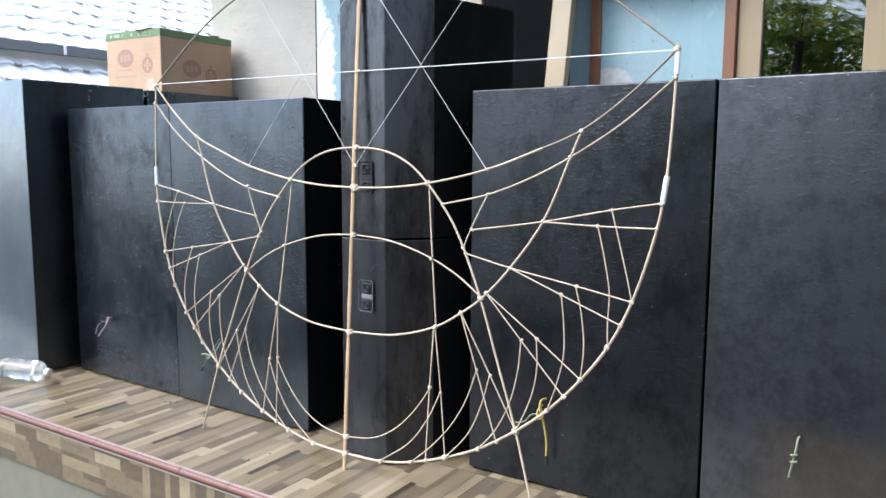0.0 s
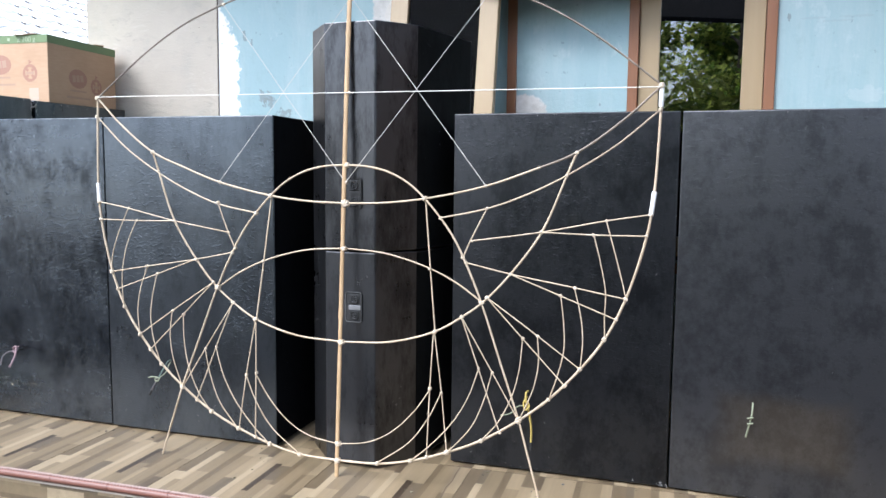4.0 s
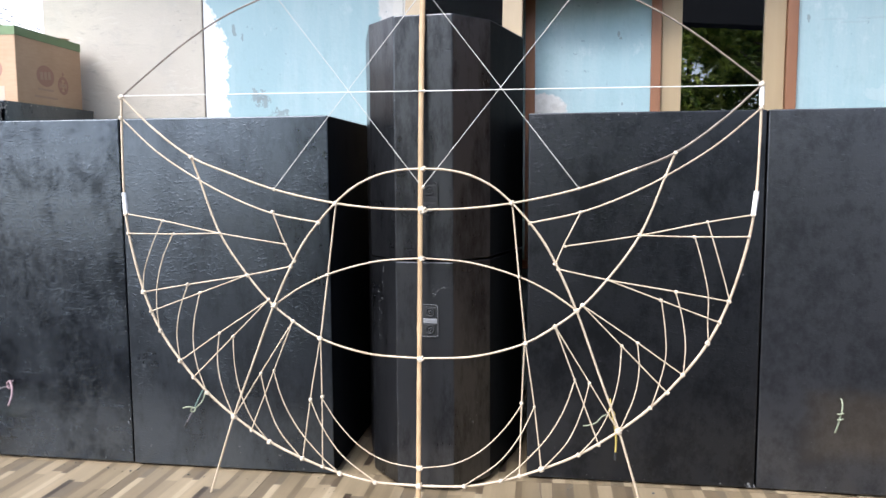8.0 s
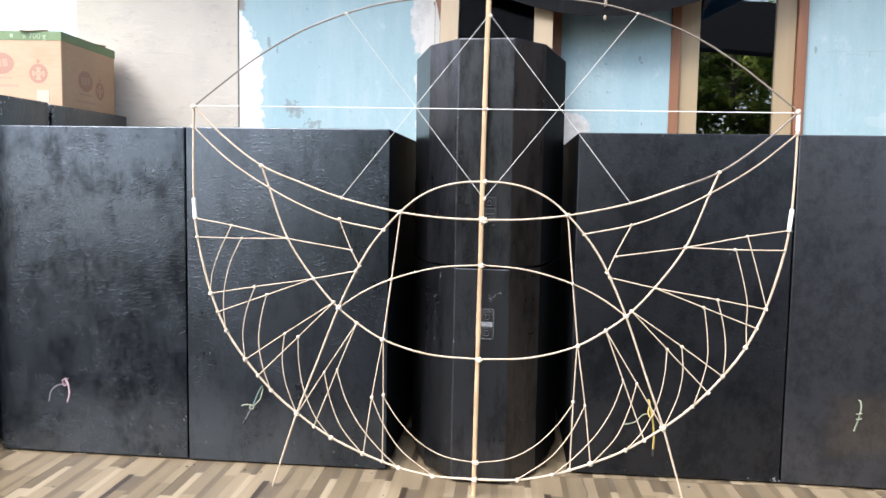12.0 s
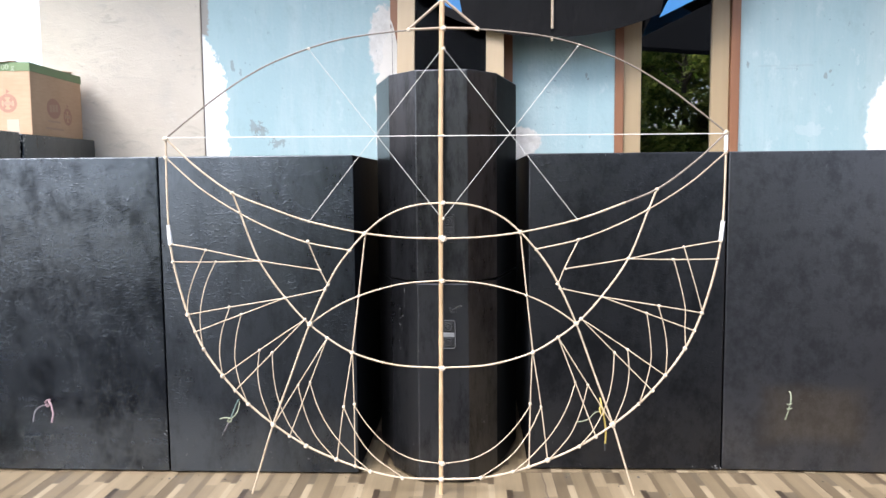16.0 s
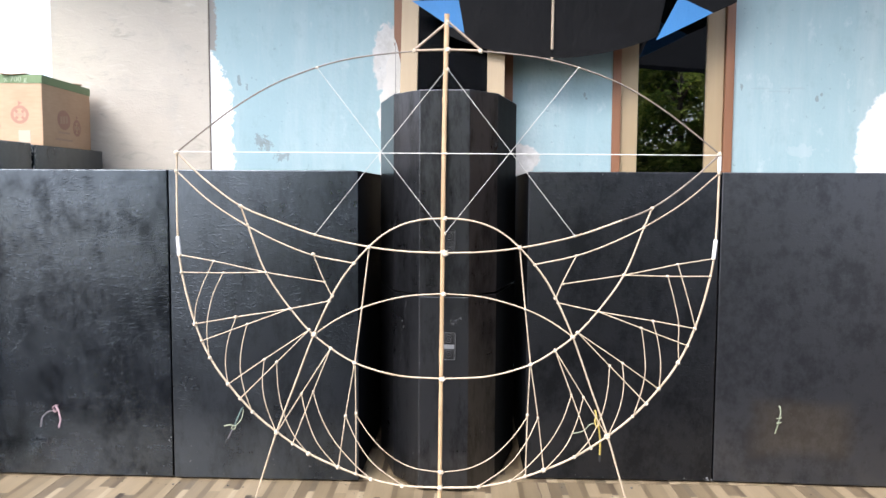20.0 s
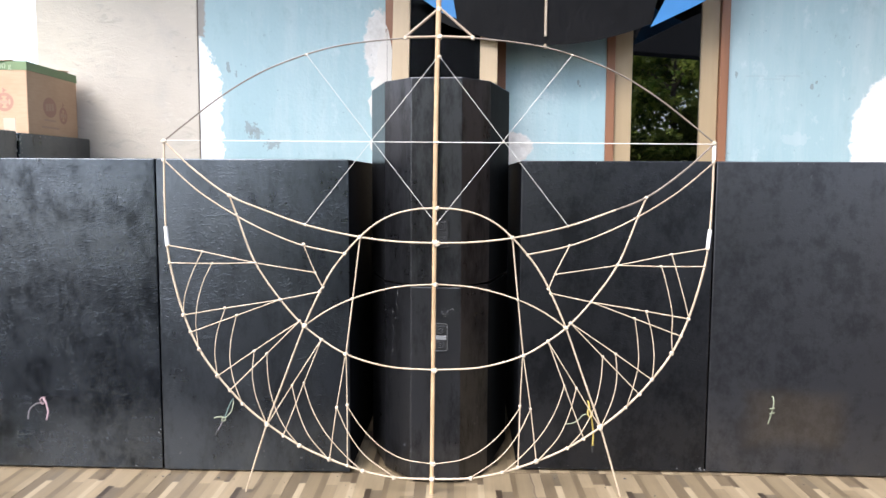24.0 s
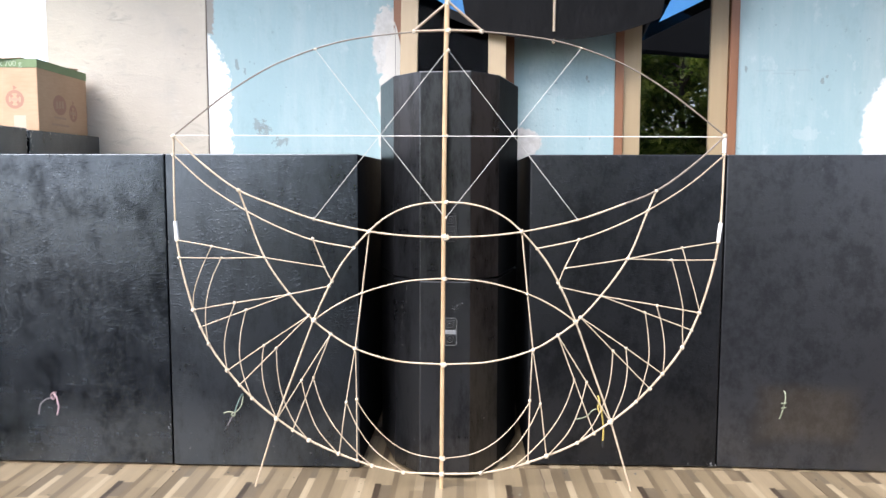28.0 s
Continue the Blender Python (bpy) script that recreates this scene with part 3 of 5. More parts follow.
# plain room surfaces; the interior's darkness is put into their colour
solo("wall_room", box(-1.15, 2.75, 2.6, 2.7, 0, 2.74), M_DARK, "back wall of the room behind, coloured near black as if unlit", "wall", kind="structure")
solo("floor_room", box(-1.15, 2.75, 1.04, 2.6, -0.02, 0.0), M_DARK, "floor of the room behind, coloured near black as if unlit", "floor", kind="structure")
solo("wall_room_side", box(-1.25, -1.15, 1.06, 2.7, 0, 2.75), M_DARK, "side wall of the room behind, coloured near black as if unlit", "wall", kind="structure")
# unseen wall, added to give the stack's right facets a brown reflection
solo("wall_east", box(2.75, 2.87, -1.6, 2.7, GROUND, 2.2), M_PLANK, "unseen brown boarded wall, added for its reflection in the loudspeakers", "wall", kind="structure")

# unseen sloping roof; its front edge is set by the shade it gives
bm = bmesh.new()
for a, b in (((-2.4, -0.20, 2.70), (2.9, -0.20, 2.70)), ((-2.4, 2.75, 2.80), (2.9, 2.75, 2.80))):
    for p in (a, b):
        bm.verts.new(p)
vs = list(bm.verts)
bm.faces.new((vs[0], vs[1], vs[3], vs[2]))
bmesh.ops.solidify(bm, geom=bm.faces[:], thickness=-0.06)
solo("ceiling", bm, M_CEIL, "grey boarded underside of an unseen terrace roof, added to shade the wall", "ceiling", kind="structure")


def window_frame(i, x0, x1):
    w = thing("window_%d" % i, (x0, 0.9, SILL), "brown wooden window frame with a cream top-hung sash", "window", kind="structure")
    t = 0.038
    part("jamb", box(x0, x0 + t, 0.885, 1.0, SILL, HEAD, 0.003), M_BROWN, w)
    part("jamb", box(x1 - t, x1, 0.885, 1.0, SILL, HEAD, 0.003), M_BROWN, w)
    part("head", box(x0 + t, x1 - t, 0.887, 1.0, HEAD - t, HEAD, 0.003), M_BROWN, w)
    part("window_sill", box(x0 - 0.02, x1 + 0.02, 0.86, 1.0, SILL - 0.035, SILL, 0.004), M_BROWN, w)
    return w


def sash(w, x0, x1, tilt, depth, pane=None):
    """A top-hung sash; tilt: degrees by which its foot stands out."""
    hinge = Matrix.Translation((0, depth, HEAD - 0.05)) @ Matrix.Rotation(radians(-tilt), 4, 'X')
    z0, z1, s = SILL + 0.03 - (HEAD - 0.05), 0.0, 0.076
    fr = part("sash", box(x0, x0 + s, 0, 0.035, z0, z1, 0.003, m=hinge), M_CREAM, w, "cream painted sash")
    part("stile", box(x1 - s, x1, 0, 0.035, z0, z1, 0.003, m=hinge), M_CREAM, fr)
    part("rail", box(x0 + s, x1 - s, 0.001, 0.034, z0, z0 + s, 0.003, m=hinge), M_CREAM, fr)
    part("rail", box(x0 + s, x1 - s, 0.001, 0.034, z1 - s, z1, 0.003, m=hinge), M_CREAM, fr)
    part("pane", box(x0 + s - 0.004, x1 - s + 0.004, 0.015, 0.020, z0 + s - 0.004, z1 - s + 0.004, m=hinge), pane or M_GLASS, fr, "dark reflecting window glass")


w1 = window_frame(1, *WIN[0])
sash(w1, -0.270, 0.188, 9.0, 0.875, M_GLASS_DARK)
part("reveal_board", box(0.082, 0.1865, 0.930, 0.948, SILL, HEAD - 0.038, 0.002), M_REVEAL, w1, "light-blue painted board behind the sash")
smear = bmesh.new()
rnd = random.Random(6)
edge_l, edge_r = [], []
for i in range(45):
    z = SILL + (1.70 - SILL) * i / 44
    wob = 0.010 * noise.noise(Vector((z * 9, 0.3, 0))) + 0.004 * rnd.uniform(-1, 1)
    edge_l.append((-0.372 + 2.6 * wob - 0.035 * (noise.noise(Vector((z * 2.7, 4.1, 0))) + (0.4 if z < 1.45 else 0.0)) + 0.05 * max(0, i - 40) / 4, z))
    edge_r.append((-0.2835 + 0.5 * wob - (0.03 * max(0, i - 38) / 6), z))
front, back = [[[smear.verts.new((x, y, z)) for x, z in side] for side in (edge_l, edge_r)] for y in (0.8805, 0.8995)]
for a, b in zip(range(44), range(1, 45)):
    smear.faces.new((front[0][a], front[1][a], front[1][b], front[0][b]))
    smear.faces.new((front[1][a], back[1][a], back[1][b], front[1][b]))
    smear.faces.new((back[0][a], front[0][a], front[0][b], back[0][b]))
smear.faces.new((front[0][44], front[1][44], back[1][44], back[0][44]))
part("filler_smear", smear, M_FILLER_DULL, w1, "white filler smeared over the jamb")
part("crack", box(-0.3125, -0.3110, 0.8795, 0.8806, 1.16, 1.68), M_BARK, w1, "thin upright crack in the filler")
w2 = window_frame(2, *WIN[1])
sash(w2, WIN[1][0] + 0.04, WIN[1][1] - 0.04, 0.0, 0.905)
for w in (w1, w2):
    w["label"] = {w1: "window with its cream top-hung sash pushed open", w2: "closed window with cream sash in a brown frame"}[w]

# ---- loudspeaker cabinets on the terrace ----
BOX_H = 1.07


def cable(parent, points, material, r=0.0032, name="cable", label=""):
    return part(name, tube(spline(points, 10), r, 7), material, parent, label)


def subwoofer(x0, x1, y0, y1, h, material, label, turn=0.0, side=None):
    at = pose(x0, y0, 0, 0, 0, turn)
    t = thing("subwoofer_cabinet", at, label, "loudspeaker", "cabinets along the wall")
    w, d = x1 - x0, y1 - y0
    bm = smooth(box(0, w, 0, d, 0.006, h, 0.0045, 3, m=at), 0.9)
    for f in bm.faces:      # the side panels take a sheenless copy that keeps them dark as in shade
        f.material_index = int(abs(f.normal.x) > 0.95)
    part("body", mesh_of("body", bm, material, side or M_BOX_SIDE), None, t)
    for fx in (0.06, w - 0.06):
        for fy in (0.08, d - 0.08):
            part("foot", lathe([(0.02, 0), (0.022, 0.007)], 12, at @ Matrix.Translation((fx, fy, 0))), M_CABLE_BLACK, t)
    return t


cab_a = subwoofer(-1.584, -0.942, -0.163, 0.66, BOX_H, M_BOX_WORN, "black painted cabinet with dusty, blotched rear panel", 2.2)
cab_b = subwoofer(-0.9368, -0.2925, -0.143, 0.64, BOX_H, M_BOX, "black cabinet with rippled, brushed paint", 2.6)
cab_c = subwoofer(0.276, 0.9205, -0.032, 0.78, BOX_H, M_BOX_DULL, "black cabinet with a yellow cable stub", 2.7)
cab_d = subwoofer(0.9245, 1.60, 0.0, 0.62, BOX_H, M_BOX_SMOOTH, "smooth black cabinet with a pale green cable stub", 0.4)
cab_e = subwoofer(-2.32, -1.66, -0.296, 0.230, 1.183, M_BOX_GLOSS, "taller black cabinet standing at the row's end", 0, M_BOX)
cab_f = subwoofer(-2.32, -1.66, 0.246, 0.762, 1.178, M_BOX_WORN, "tall black cabinet with chipped corners under the carton", 0, M_BOX)


def on_cab(cab, u, z, out=0.0):
    """A point u along a cabinet's rear panel, at height z, so far out before it."""
    return cab.matrix_basis @ Vector((u, -out, z))


# cable stubs that stick out of the rear panels
cable(cab_a, [on_cab(cab_a, *p) for p in ((0.237, 0.252, -0.004), (0.237, 0.250, 0.012), (0.252, 0.246, 0.026), (0.268, 0.232, 0.046), (0.286, 0.222, 0.072), (0.293, 0.203, 0.095))], M_CABLE_PINK, 0.0030, label="pink cable stub")
cable(cab_a, [on_cab(cab_a, *p) for p in ((0.236, 0.243, -0.004), (0.233, 0.238, 0.014), (0.219, 0.236, 0.028), (0.206, 0.222, 0.040), (0.203, 0.190, 0.050))], M_CABLE_GREY, 0.0027, label="pink grey cable stub")
cable(cab_a, [on_cab(cab_a, *p) for p in ((0.236, 0.236, 0.008), (0.228, 0.247, 0.016), (0.239, 0.256, 0.016), (0.246, 0.246, 0.019), (0.240, 0.234, 0.022), (0.231, 0.241, 0.020))], M_CABLE_PINK, 0.0028, label="pink knot")
cable(cab_b, [on_cab(cab_b, *p) for p in ((0.246, 0.256, -0.004), (0.245, 0.257, 0.012), (0.238, 0.240, 0.022), (0.228, 0.205, 0.044))], M_CABLE_TEAL, 0.0025, label="teal cable stub")
cable(cab_b, [on_cab(cab_b, *p) for p in ((0.244, 0.250, -0.004), (0.249, 0.246, 0.014), (0.246, 0.222, 0.030), (0.229, 0.203, 0.046))], M_CABLE_GREEN, 0.0021, label="pale green cable stub")
cable(cab_b, [on_cab(cab_b, *p) for p in ((0.194, 0.205, 0.050), (0.208, 0.209, 0.050), (0.222, 0.208, 0.048), (0.231, 0.203, 0.046), (0.229, 0.196, 0.050), (0.221, 0.198, 0.052), (0.224, 0.207, 0.052))], M_CABLE_GREEN, 0.0025, label="tied green knot")
cable(cab_b, [on_cab(cab_b, *p) for p in ((0.226, 0.202, 0.046), (0.217, 0.182, 0.052), (0.208, 0.163, 0.057))], M_CABLE_GREY, 0.0022, label="grey cable strand")
cable(cab_b, [on_cab(cab_b, *p) for p in ((0.209, 0.165, 0.057), (0.206, 0.156, 0.058), (0.202, 0.150, 0.059))], M_CABLE_BLACK, 0.0042, label="black cable end")
cable(cab_c, [(0.516, 0.0, 0.245), (0.515, -0.045, 0.25), (0.517, -0.058, 0.235), (0.527, -0.052, 0.19), (0.533, -0.046, 0.14), (0.532, -0.044, 0.10)], M_CABLE_YELLOW, 0.0032, label="yellow cable stub")
cable(cab_c, [(0.532, -0.044, 0.102), (0.533, -0.043, 0.078)], M_CABLE_BLACK, 0.005, label="black cable tip")
cable(cab_c, [(0.519, -0.045, 0.24), (0.511, -0.06, 0.222), (0.518, -0.065, 0.205), (0.527, -0.055, 0.215), (0.516, -0.05, 0.232)], M_CABLE_YELLOW, 0.0026, label="yellow knot")
cable(cab_c, [(0.515, -0.055, 0.215), (0.495, -0.062, 0.212), (0.475, -0.06, 0.19), (0.455, -0.055, 0.180), (0.440, -0.05, 0.176)], M_CABLE_GREEN, 0.0022, label="pale cable strand")
cable(cab_d, [(1.138, 0.02, 0.276), (1.137, -0.012, 0.274), (1.136, -0.02, 0.255), (1.129, -0.018, 0.215), (1.123, -0.012, 0.184)], M_CABLE_GREEN, 0.0025, label="pale green cable stub")
for dz in (0.238, 0.222):
    cable(cab_d, [(1.126, -0.016, dz), (1.130, -0.026, dz + 0.003), (1.139, -0.02, dz + 0.004)], M_CABLE_GREEN, 0.0025, "knot", "pale green knot")


def chips(parent, a, b, n, size, seed=4, turn=0.0, material=None):
    """Flakes of bare grey filler along a worn edge."""
    rnd = random.Random(seed + n)
    a, b = Vector(a), Vector(b)
    bm = bmesh.new()
    for _ in range(n):
        p = a.lerp(b, rnd.random()) + Vector((rnd.gauss(0, size), rnd.uniform(-0.0004, 0.0), rnd.gauss(0, size)))
        w, h = size * rnd.uniform(0.2, 0.9), size * rnd.choice((0.4, 0.5, 0.6, 0.8, 1.4))
        rot = Matrix.Translation(p) @ Matrix.Rotation(radians(turn), 4, 'Z') @ Matrix.Rotation(rnd.uniform(-0.5, 0.5), 4, 'Y')
        ring = [bm.verts.new(rot @ Vector((w * math.cos(t) * rnd.uniform(0.6, 1), -0.0004, h * math.sin(t) * rnd.uniform(0.6, 1)))) for t in (0, 1.1, 2.2, 3.2, 4.2, 5.3)]
        mid = bm.verts.new(rot @ Vector((0, -0.0011, 0)))
        for k in range(6):
            bm.faces.new((ring[k], ring[(k + 1) % 6], mid))
    return tagged(part("paint_chips", bm, material or M_CHIP, parent, "grey chipped paint"), kind="stuff")


for cab, w in ((cab_a, 0.642), (cab_b, 0.644), (cab_c, 0.6445), (cab_d, 0.6755)):
    at = lambda u, z: tuple(on_cab(cab, u, z, 0.0022))
    chips(cab, at(0.003, 0.014), at(w - 0.003, 0.014), 16, 0.0028)
    chips(cab, at(w - 0.004, 0.03), at(w - 0.004, 1.05), 26, 0.0020)
    chips(cab, at(0.004, 0.03), at(0.004, 1.05), 12, 0.0016, 11)
    chips(cab, at(0.003, 1.066), at(w - 0.003, 1.066), 26, 0.0024)
    chips(cab, at(0.03, 0.05), at(w - 0.03, 0.60), 9, 0.0015, 9)
chips(cab_a, tuple(on_cab(cab_a, 0.634, 0.125, 0.002)), tuple(on_cab(cab_a, 0.633, 0.145, 0.002)), 4, 0.0045, 4, 0)
for y in (0.249, 0.757):
    chips(cab_f, (-1.6588, y, 1.06), (-1.6588, y, 1.17), 18, 0.006, 4, 90, M_CHIP_PALE)
chips(cab_f, (-1.6588, 0.26, 1.174), (-1.6588, 0.74, 1.174), 30, 0.0045, 5, 90, M_CHIP_PALE)
chips(cab_e, (-1.6588, 0.226, 1.06), (-1.6588, 0.226, 1.17), 18, 0.007, 6, 90, M_CHIP_PALE)
chips(cab_e, (-1.6588, -0.28, 1.179), (-1.6588, 0.22, 1.179), 24, 0.0042, 7, 90, M_CHIP_PALE)
chips(cab_e, (-1.6588, -0.03, 1.13), (-1.6588, -0.02, 1.165), 5, 0.008, 8, 90, M_CHIP_PALE)
chips(cab_c, (0.90, -0.0045, 0.012), (0.91, -0.0042, 0.022), 8, 0.006)

# ---- the stack of two tapered loudspeakers ----
PLAN = ((-0.225, 0.278), (-0.264, 0.262), (-0.266, 0.19), (-0.180, -0.065), (-0.080, -0.172), (0.083, -0.172), (0.172, -0.065), (0.236, 0.245), (0.232, 0.265), (0.20, 0.278))


def rounded(w, h, r, y0, y1, m, wall=0.0):
    """A plate with rounded corners, or only its rim of the given width."""
    def ring(w, h, r):
        pts = []
        for cx, cz, a0 in ((w - r, h - r, 0), (r - w, h - r, 90), (r - w, r - h, 180), (w - r, r - h, 270)):
            pts += [(cx + r * math.cos(radians(a0 + a)), cz + r * math.sin(radians(a0 + a))) for a in (0, 22.5, 45, 67.5, 90)]
        return pts
    bm = bmesh.new()
    out = ring(w, h, r)
    f0, f1 = [[bm.verts.new((x, y, z)) for x, z in out] for y in (y0, y1)]
    n = len(out)
    for i in range(n):
        bm.faces.new((f0[i], f1[i], f1[(i + 1) % n], f0[(i + 1) % n]))
    if wall:
        g0, g1 = [[bm.verts.new((x, y, z)) for x, z in ring(w - wall, h - wall, r - wall)] for y in (y0, y1)]
        for i in range(n):
            j = (i + 1) % n
            bm.faces.new((f0[i], f0[j], g0[j], g0[i]))
            bm.faces.new((g0[i], g0[j], g1[j], g1[i]))
    else:
        bm.faces.new(f0)
    bmesh.ops.transform(bm, matrix=m, verts=bm.verts)
    return bm


def top_speaker(z0, z1, label, plate_z):
    t = thing("loudspeaker", (0, -0.17, z0), label, "loudspeaker", "stacked loudspeakers")
    low = z0 < 0.1
    bm = prism(PLAN, z0, z1, 0.0035)
    bm.normal_update()
    for f in bm.faces:      # the straight sides take the matt copy, dark as in shade
        f.material_index = int(abs(f.normal.x) > 0.95)
    part("body", mesh_of("body", bm, M_STACK, M_STACK_SIDE), None, t)
    c = Matrix.Translation((0.0145, -0.1725, plate_z))
    plate = part("connector_plate", rounded(0.027, 0.046, 0.009, -0.003, 0.004, c), M_CABLE_BLACK, t, "black recessed connector plate with rounded corners")
    rim = rounded(0.027, 0.046, 0.009, -0.0055, -0.001, c, 0.0022)
    part("rim", rim, M_PLATE_RIM if low else M_PLATE, plate, "worn grey rim" if low else "")
    part("bridge", box(-0.016, 0.023, -0.0048, 0.0, -0.008, 0.006, 0.001, m=c), M_BRIDGE if low else M_PLATE, plate, "pale worn bridge between the sockets" if low else "")
    for dz in (-0.0245, 0.0235):
        part("socket_panel", box(-0.015, 0.0225, -0.0042, 0.0, dz - 0.0155, dz + 0.0155, 0.002, m=c), M_PLATE, plate)
        ring = lathe([(0.0128, 0), (0.0128, 0.0035), (0.0112, 0.0042), (0.0098, 0.0012), (0.0062, 0.0012), (0.0056, 0.0036), (0.0026, 0.0036), (0.002, 0.001)], 18,
                     c @ Matrix.Translation((0.004, -0.0038, dz)) @ Matrix.Rotation(radians(90), 4, 'X'))
        part("socket", ring, M_CABLE_BLACK, plate, "round black socket")
    if low:
        chips(t, (0.030, -0.1730, 0.565), (0.062, -0.1730, 0.590), 16, 0.0052, 21, 0, M_SCUFF)
        chips(t, (-0.150, -0.0995, 0.40), (-0.125, -0.1262, 0.63), 36, 0.0056, 22, -47, M_SCUFF)
        chips(t, (-0.160, -0.0888, 0.08), (-0.140, -0.1100, 0.60), 16, 0.0036, 23, -47, M_SCUFF)
        chips(t, (0.12, -0.1232, 0.18), (0.15, -0.0916, 0.26), 4, 0.004, 24, 50)
    for x, n, tone in ((-0.079, 34, M_CHIP), (0.083, 22, M_SCUFF)):
        chips(t, (x, -0.1735, z0 + 0.02), (x, -0.1735, z1 - 0.02), n, 0.0018, 4, 0, tone)
    return t


top_speaker(0.012, 0.658, "black tapered loudspeaker standing on the floor", 0.494)
top_speaker(0.663, 1.328, "black tapered loudspeaker stacked on another", 0.832)

# ---- carton on the tall cabinets ----
carton = thing("carton", (-1.86, 0.55, 1.178), "brown cardboard carton with green top band and red-brown print", "box")
CX0, CX1, CY0, CY1, CZ0, CZ1 = -2.055, -1.675, 0.335, 0.768, 1.179, 1.463
skew_c = Matrix.Translation((CX1, CY0, 0)) @ Matrix.Rotation(radians(5.5), 4, 'Z') @ Matrix.Translation((-CX1, -CY0, 0))
part("body", box(CX0, CX1, CY0, CY1, CZ0, CZ1 - 0.003, 0.004, 2, m=skew_c), M_CARD, carton)
band = bmesh.new()
for a in ((CX0 - 0.001, CX1 + 0.001, CY0 - 0.0015, CY0 + 0.001), (CX1 - 0.001, CX1 + 0.0015, CY0 - 0.001, CY1 + 0.001)):
    box(*a, CZ1 - 0.034, CZ1 - 0.001, m=skew_c, bm=band)
part("band", band, M_GREEN, carton, "green printed band")
band_words = bpy.data.curves.new("band_words", 'FONT')
band_words.body, band_words.size, band_words.extrude = "x 700 g", 0.031, 0.0004
words = new("band_words", band_words)
band_mesh = bpy.data.meshes.new_from_object(words)
bpy.data.objects.remove(words)
band_mesh.materials.append(M_BAND_PRINT)
band_mesh.transform(skew_c @ Matrix.Translation((CX1 - 0.150, CY0 - 0.0024, CZ1 - 0.029)) @ Matrix.Rotation(radians(90), 4, 'X'))
part("band_print", band_mesh, None, carton, "pale lettering on the green band")
for along, w in ((0.335, 0.012), (0.315, 0.006), (0.285, 0.024), (0.255, 0.005), (0.19, 0.010)):
    part("band_print", box(CX1 - along - w, CX1 - along + w * 0.2, CY0 - 0.0022, CY0 - 0.0012, CZ1 - 0.024, CZ1 - 0.011, m=skew_c), M_BAND_PRINT, carton, "pale print on the band")
for px, py, sx, rot, lift in ((CX1 - 0.11, CY0 + 0.015, 0.10, 8, 0.004), (CX1 - 0.03, CY1 - 0.09, 0.05, -24, 0.007), (CX0 + 0.10, CY1 - 0.03, 0.09, 12, 0.008)):
    torn = bmesh.new()
    bmesh.ops.create_grid(torn, x_segments=6, y_segments=3, size=0.5)
    for v in torn.verts:
        v.co = Vector((v.co.x * sx, v.co.y * 0.05, 0.002 + lift * (v.co.x + 0.5) ** 2 + 0.003 * noise.noise(v.co * 7)))
    bmesh.ops.transform(torn, matrix=skew_c @ Matrix.Translation((px, py, CZ1)) @ Matrix.Rotation(radians(rot), 4, 'Z'), verts=torn.verts)
    bmesh.ops.solidify(torn, geom=torn.faces[:], thickness=0.0025)
    part("torn_flap", torn, M_CARD, carton, "torn, lifted cardboard edge")
flap = box(CX0 + 0.006, CX1 - 0.002, CY0 + 0.004, CY0 + 0.20, CZ1 - 0.004, CZ1 + 0.001, m=skew_c)
part("flap", flap, M_GREEN, carton)
part("flap", box(CX0 + 0.006, CX1 - 0.002, CY0 + 0.203, CY1 - 0.006, CZ1 - 0.005, CZ1 + 0.0, m=skew_c @ Matrix.Translation((0.004, 0, 0))), M_GREEN, carton)


def disc(rx, rz, n=28, hole=0.0):
    bm = bmesh.new()
    out = [bm.verts.new((rx * math.cos(2 * math.pi * i / n), 0, rz * math.sin(2 * math.pi * i / n))) for i in range(n)]
    if not hole:
        bm.faces.new(out)
    else:
        inn = [bm.verts.new((v.co.x * hole, 0, v.co.z * hole)) for v in out]
        for i in range(n):
            bm.faces.new((out[i], out[(i + 1) % n], inn[(i + 1) % n], inn[i]))
    return bm


def on_carton(bm, side, along, z):
    """Lay a flat print on the carton's front or on its side."""
    if side == "front":
        m = Matrix.Translation((CX1 - along, CY0 - 0.0006, z))
    else:
        m = Matrix.Translation((CX1 + 0.0006, CY0 + along, z)) @ Matrix.Rotation(radians(90), 4, 'Z')
    bmesh.ops.transform(bm, matrix=skew_c @ m, verts=bm.verts)
    return bm


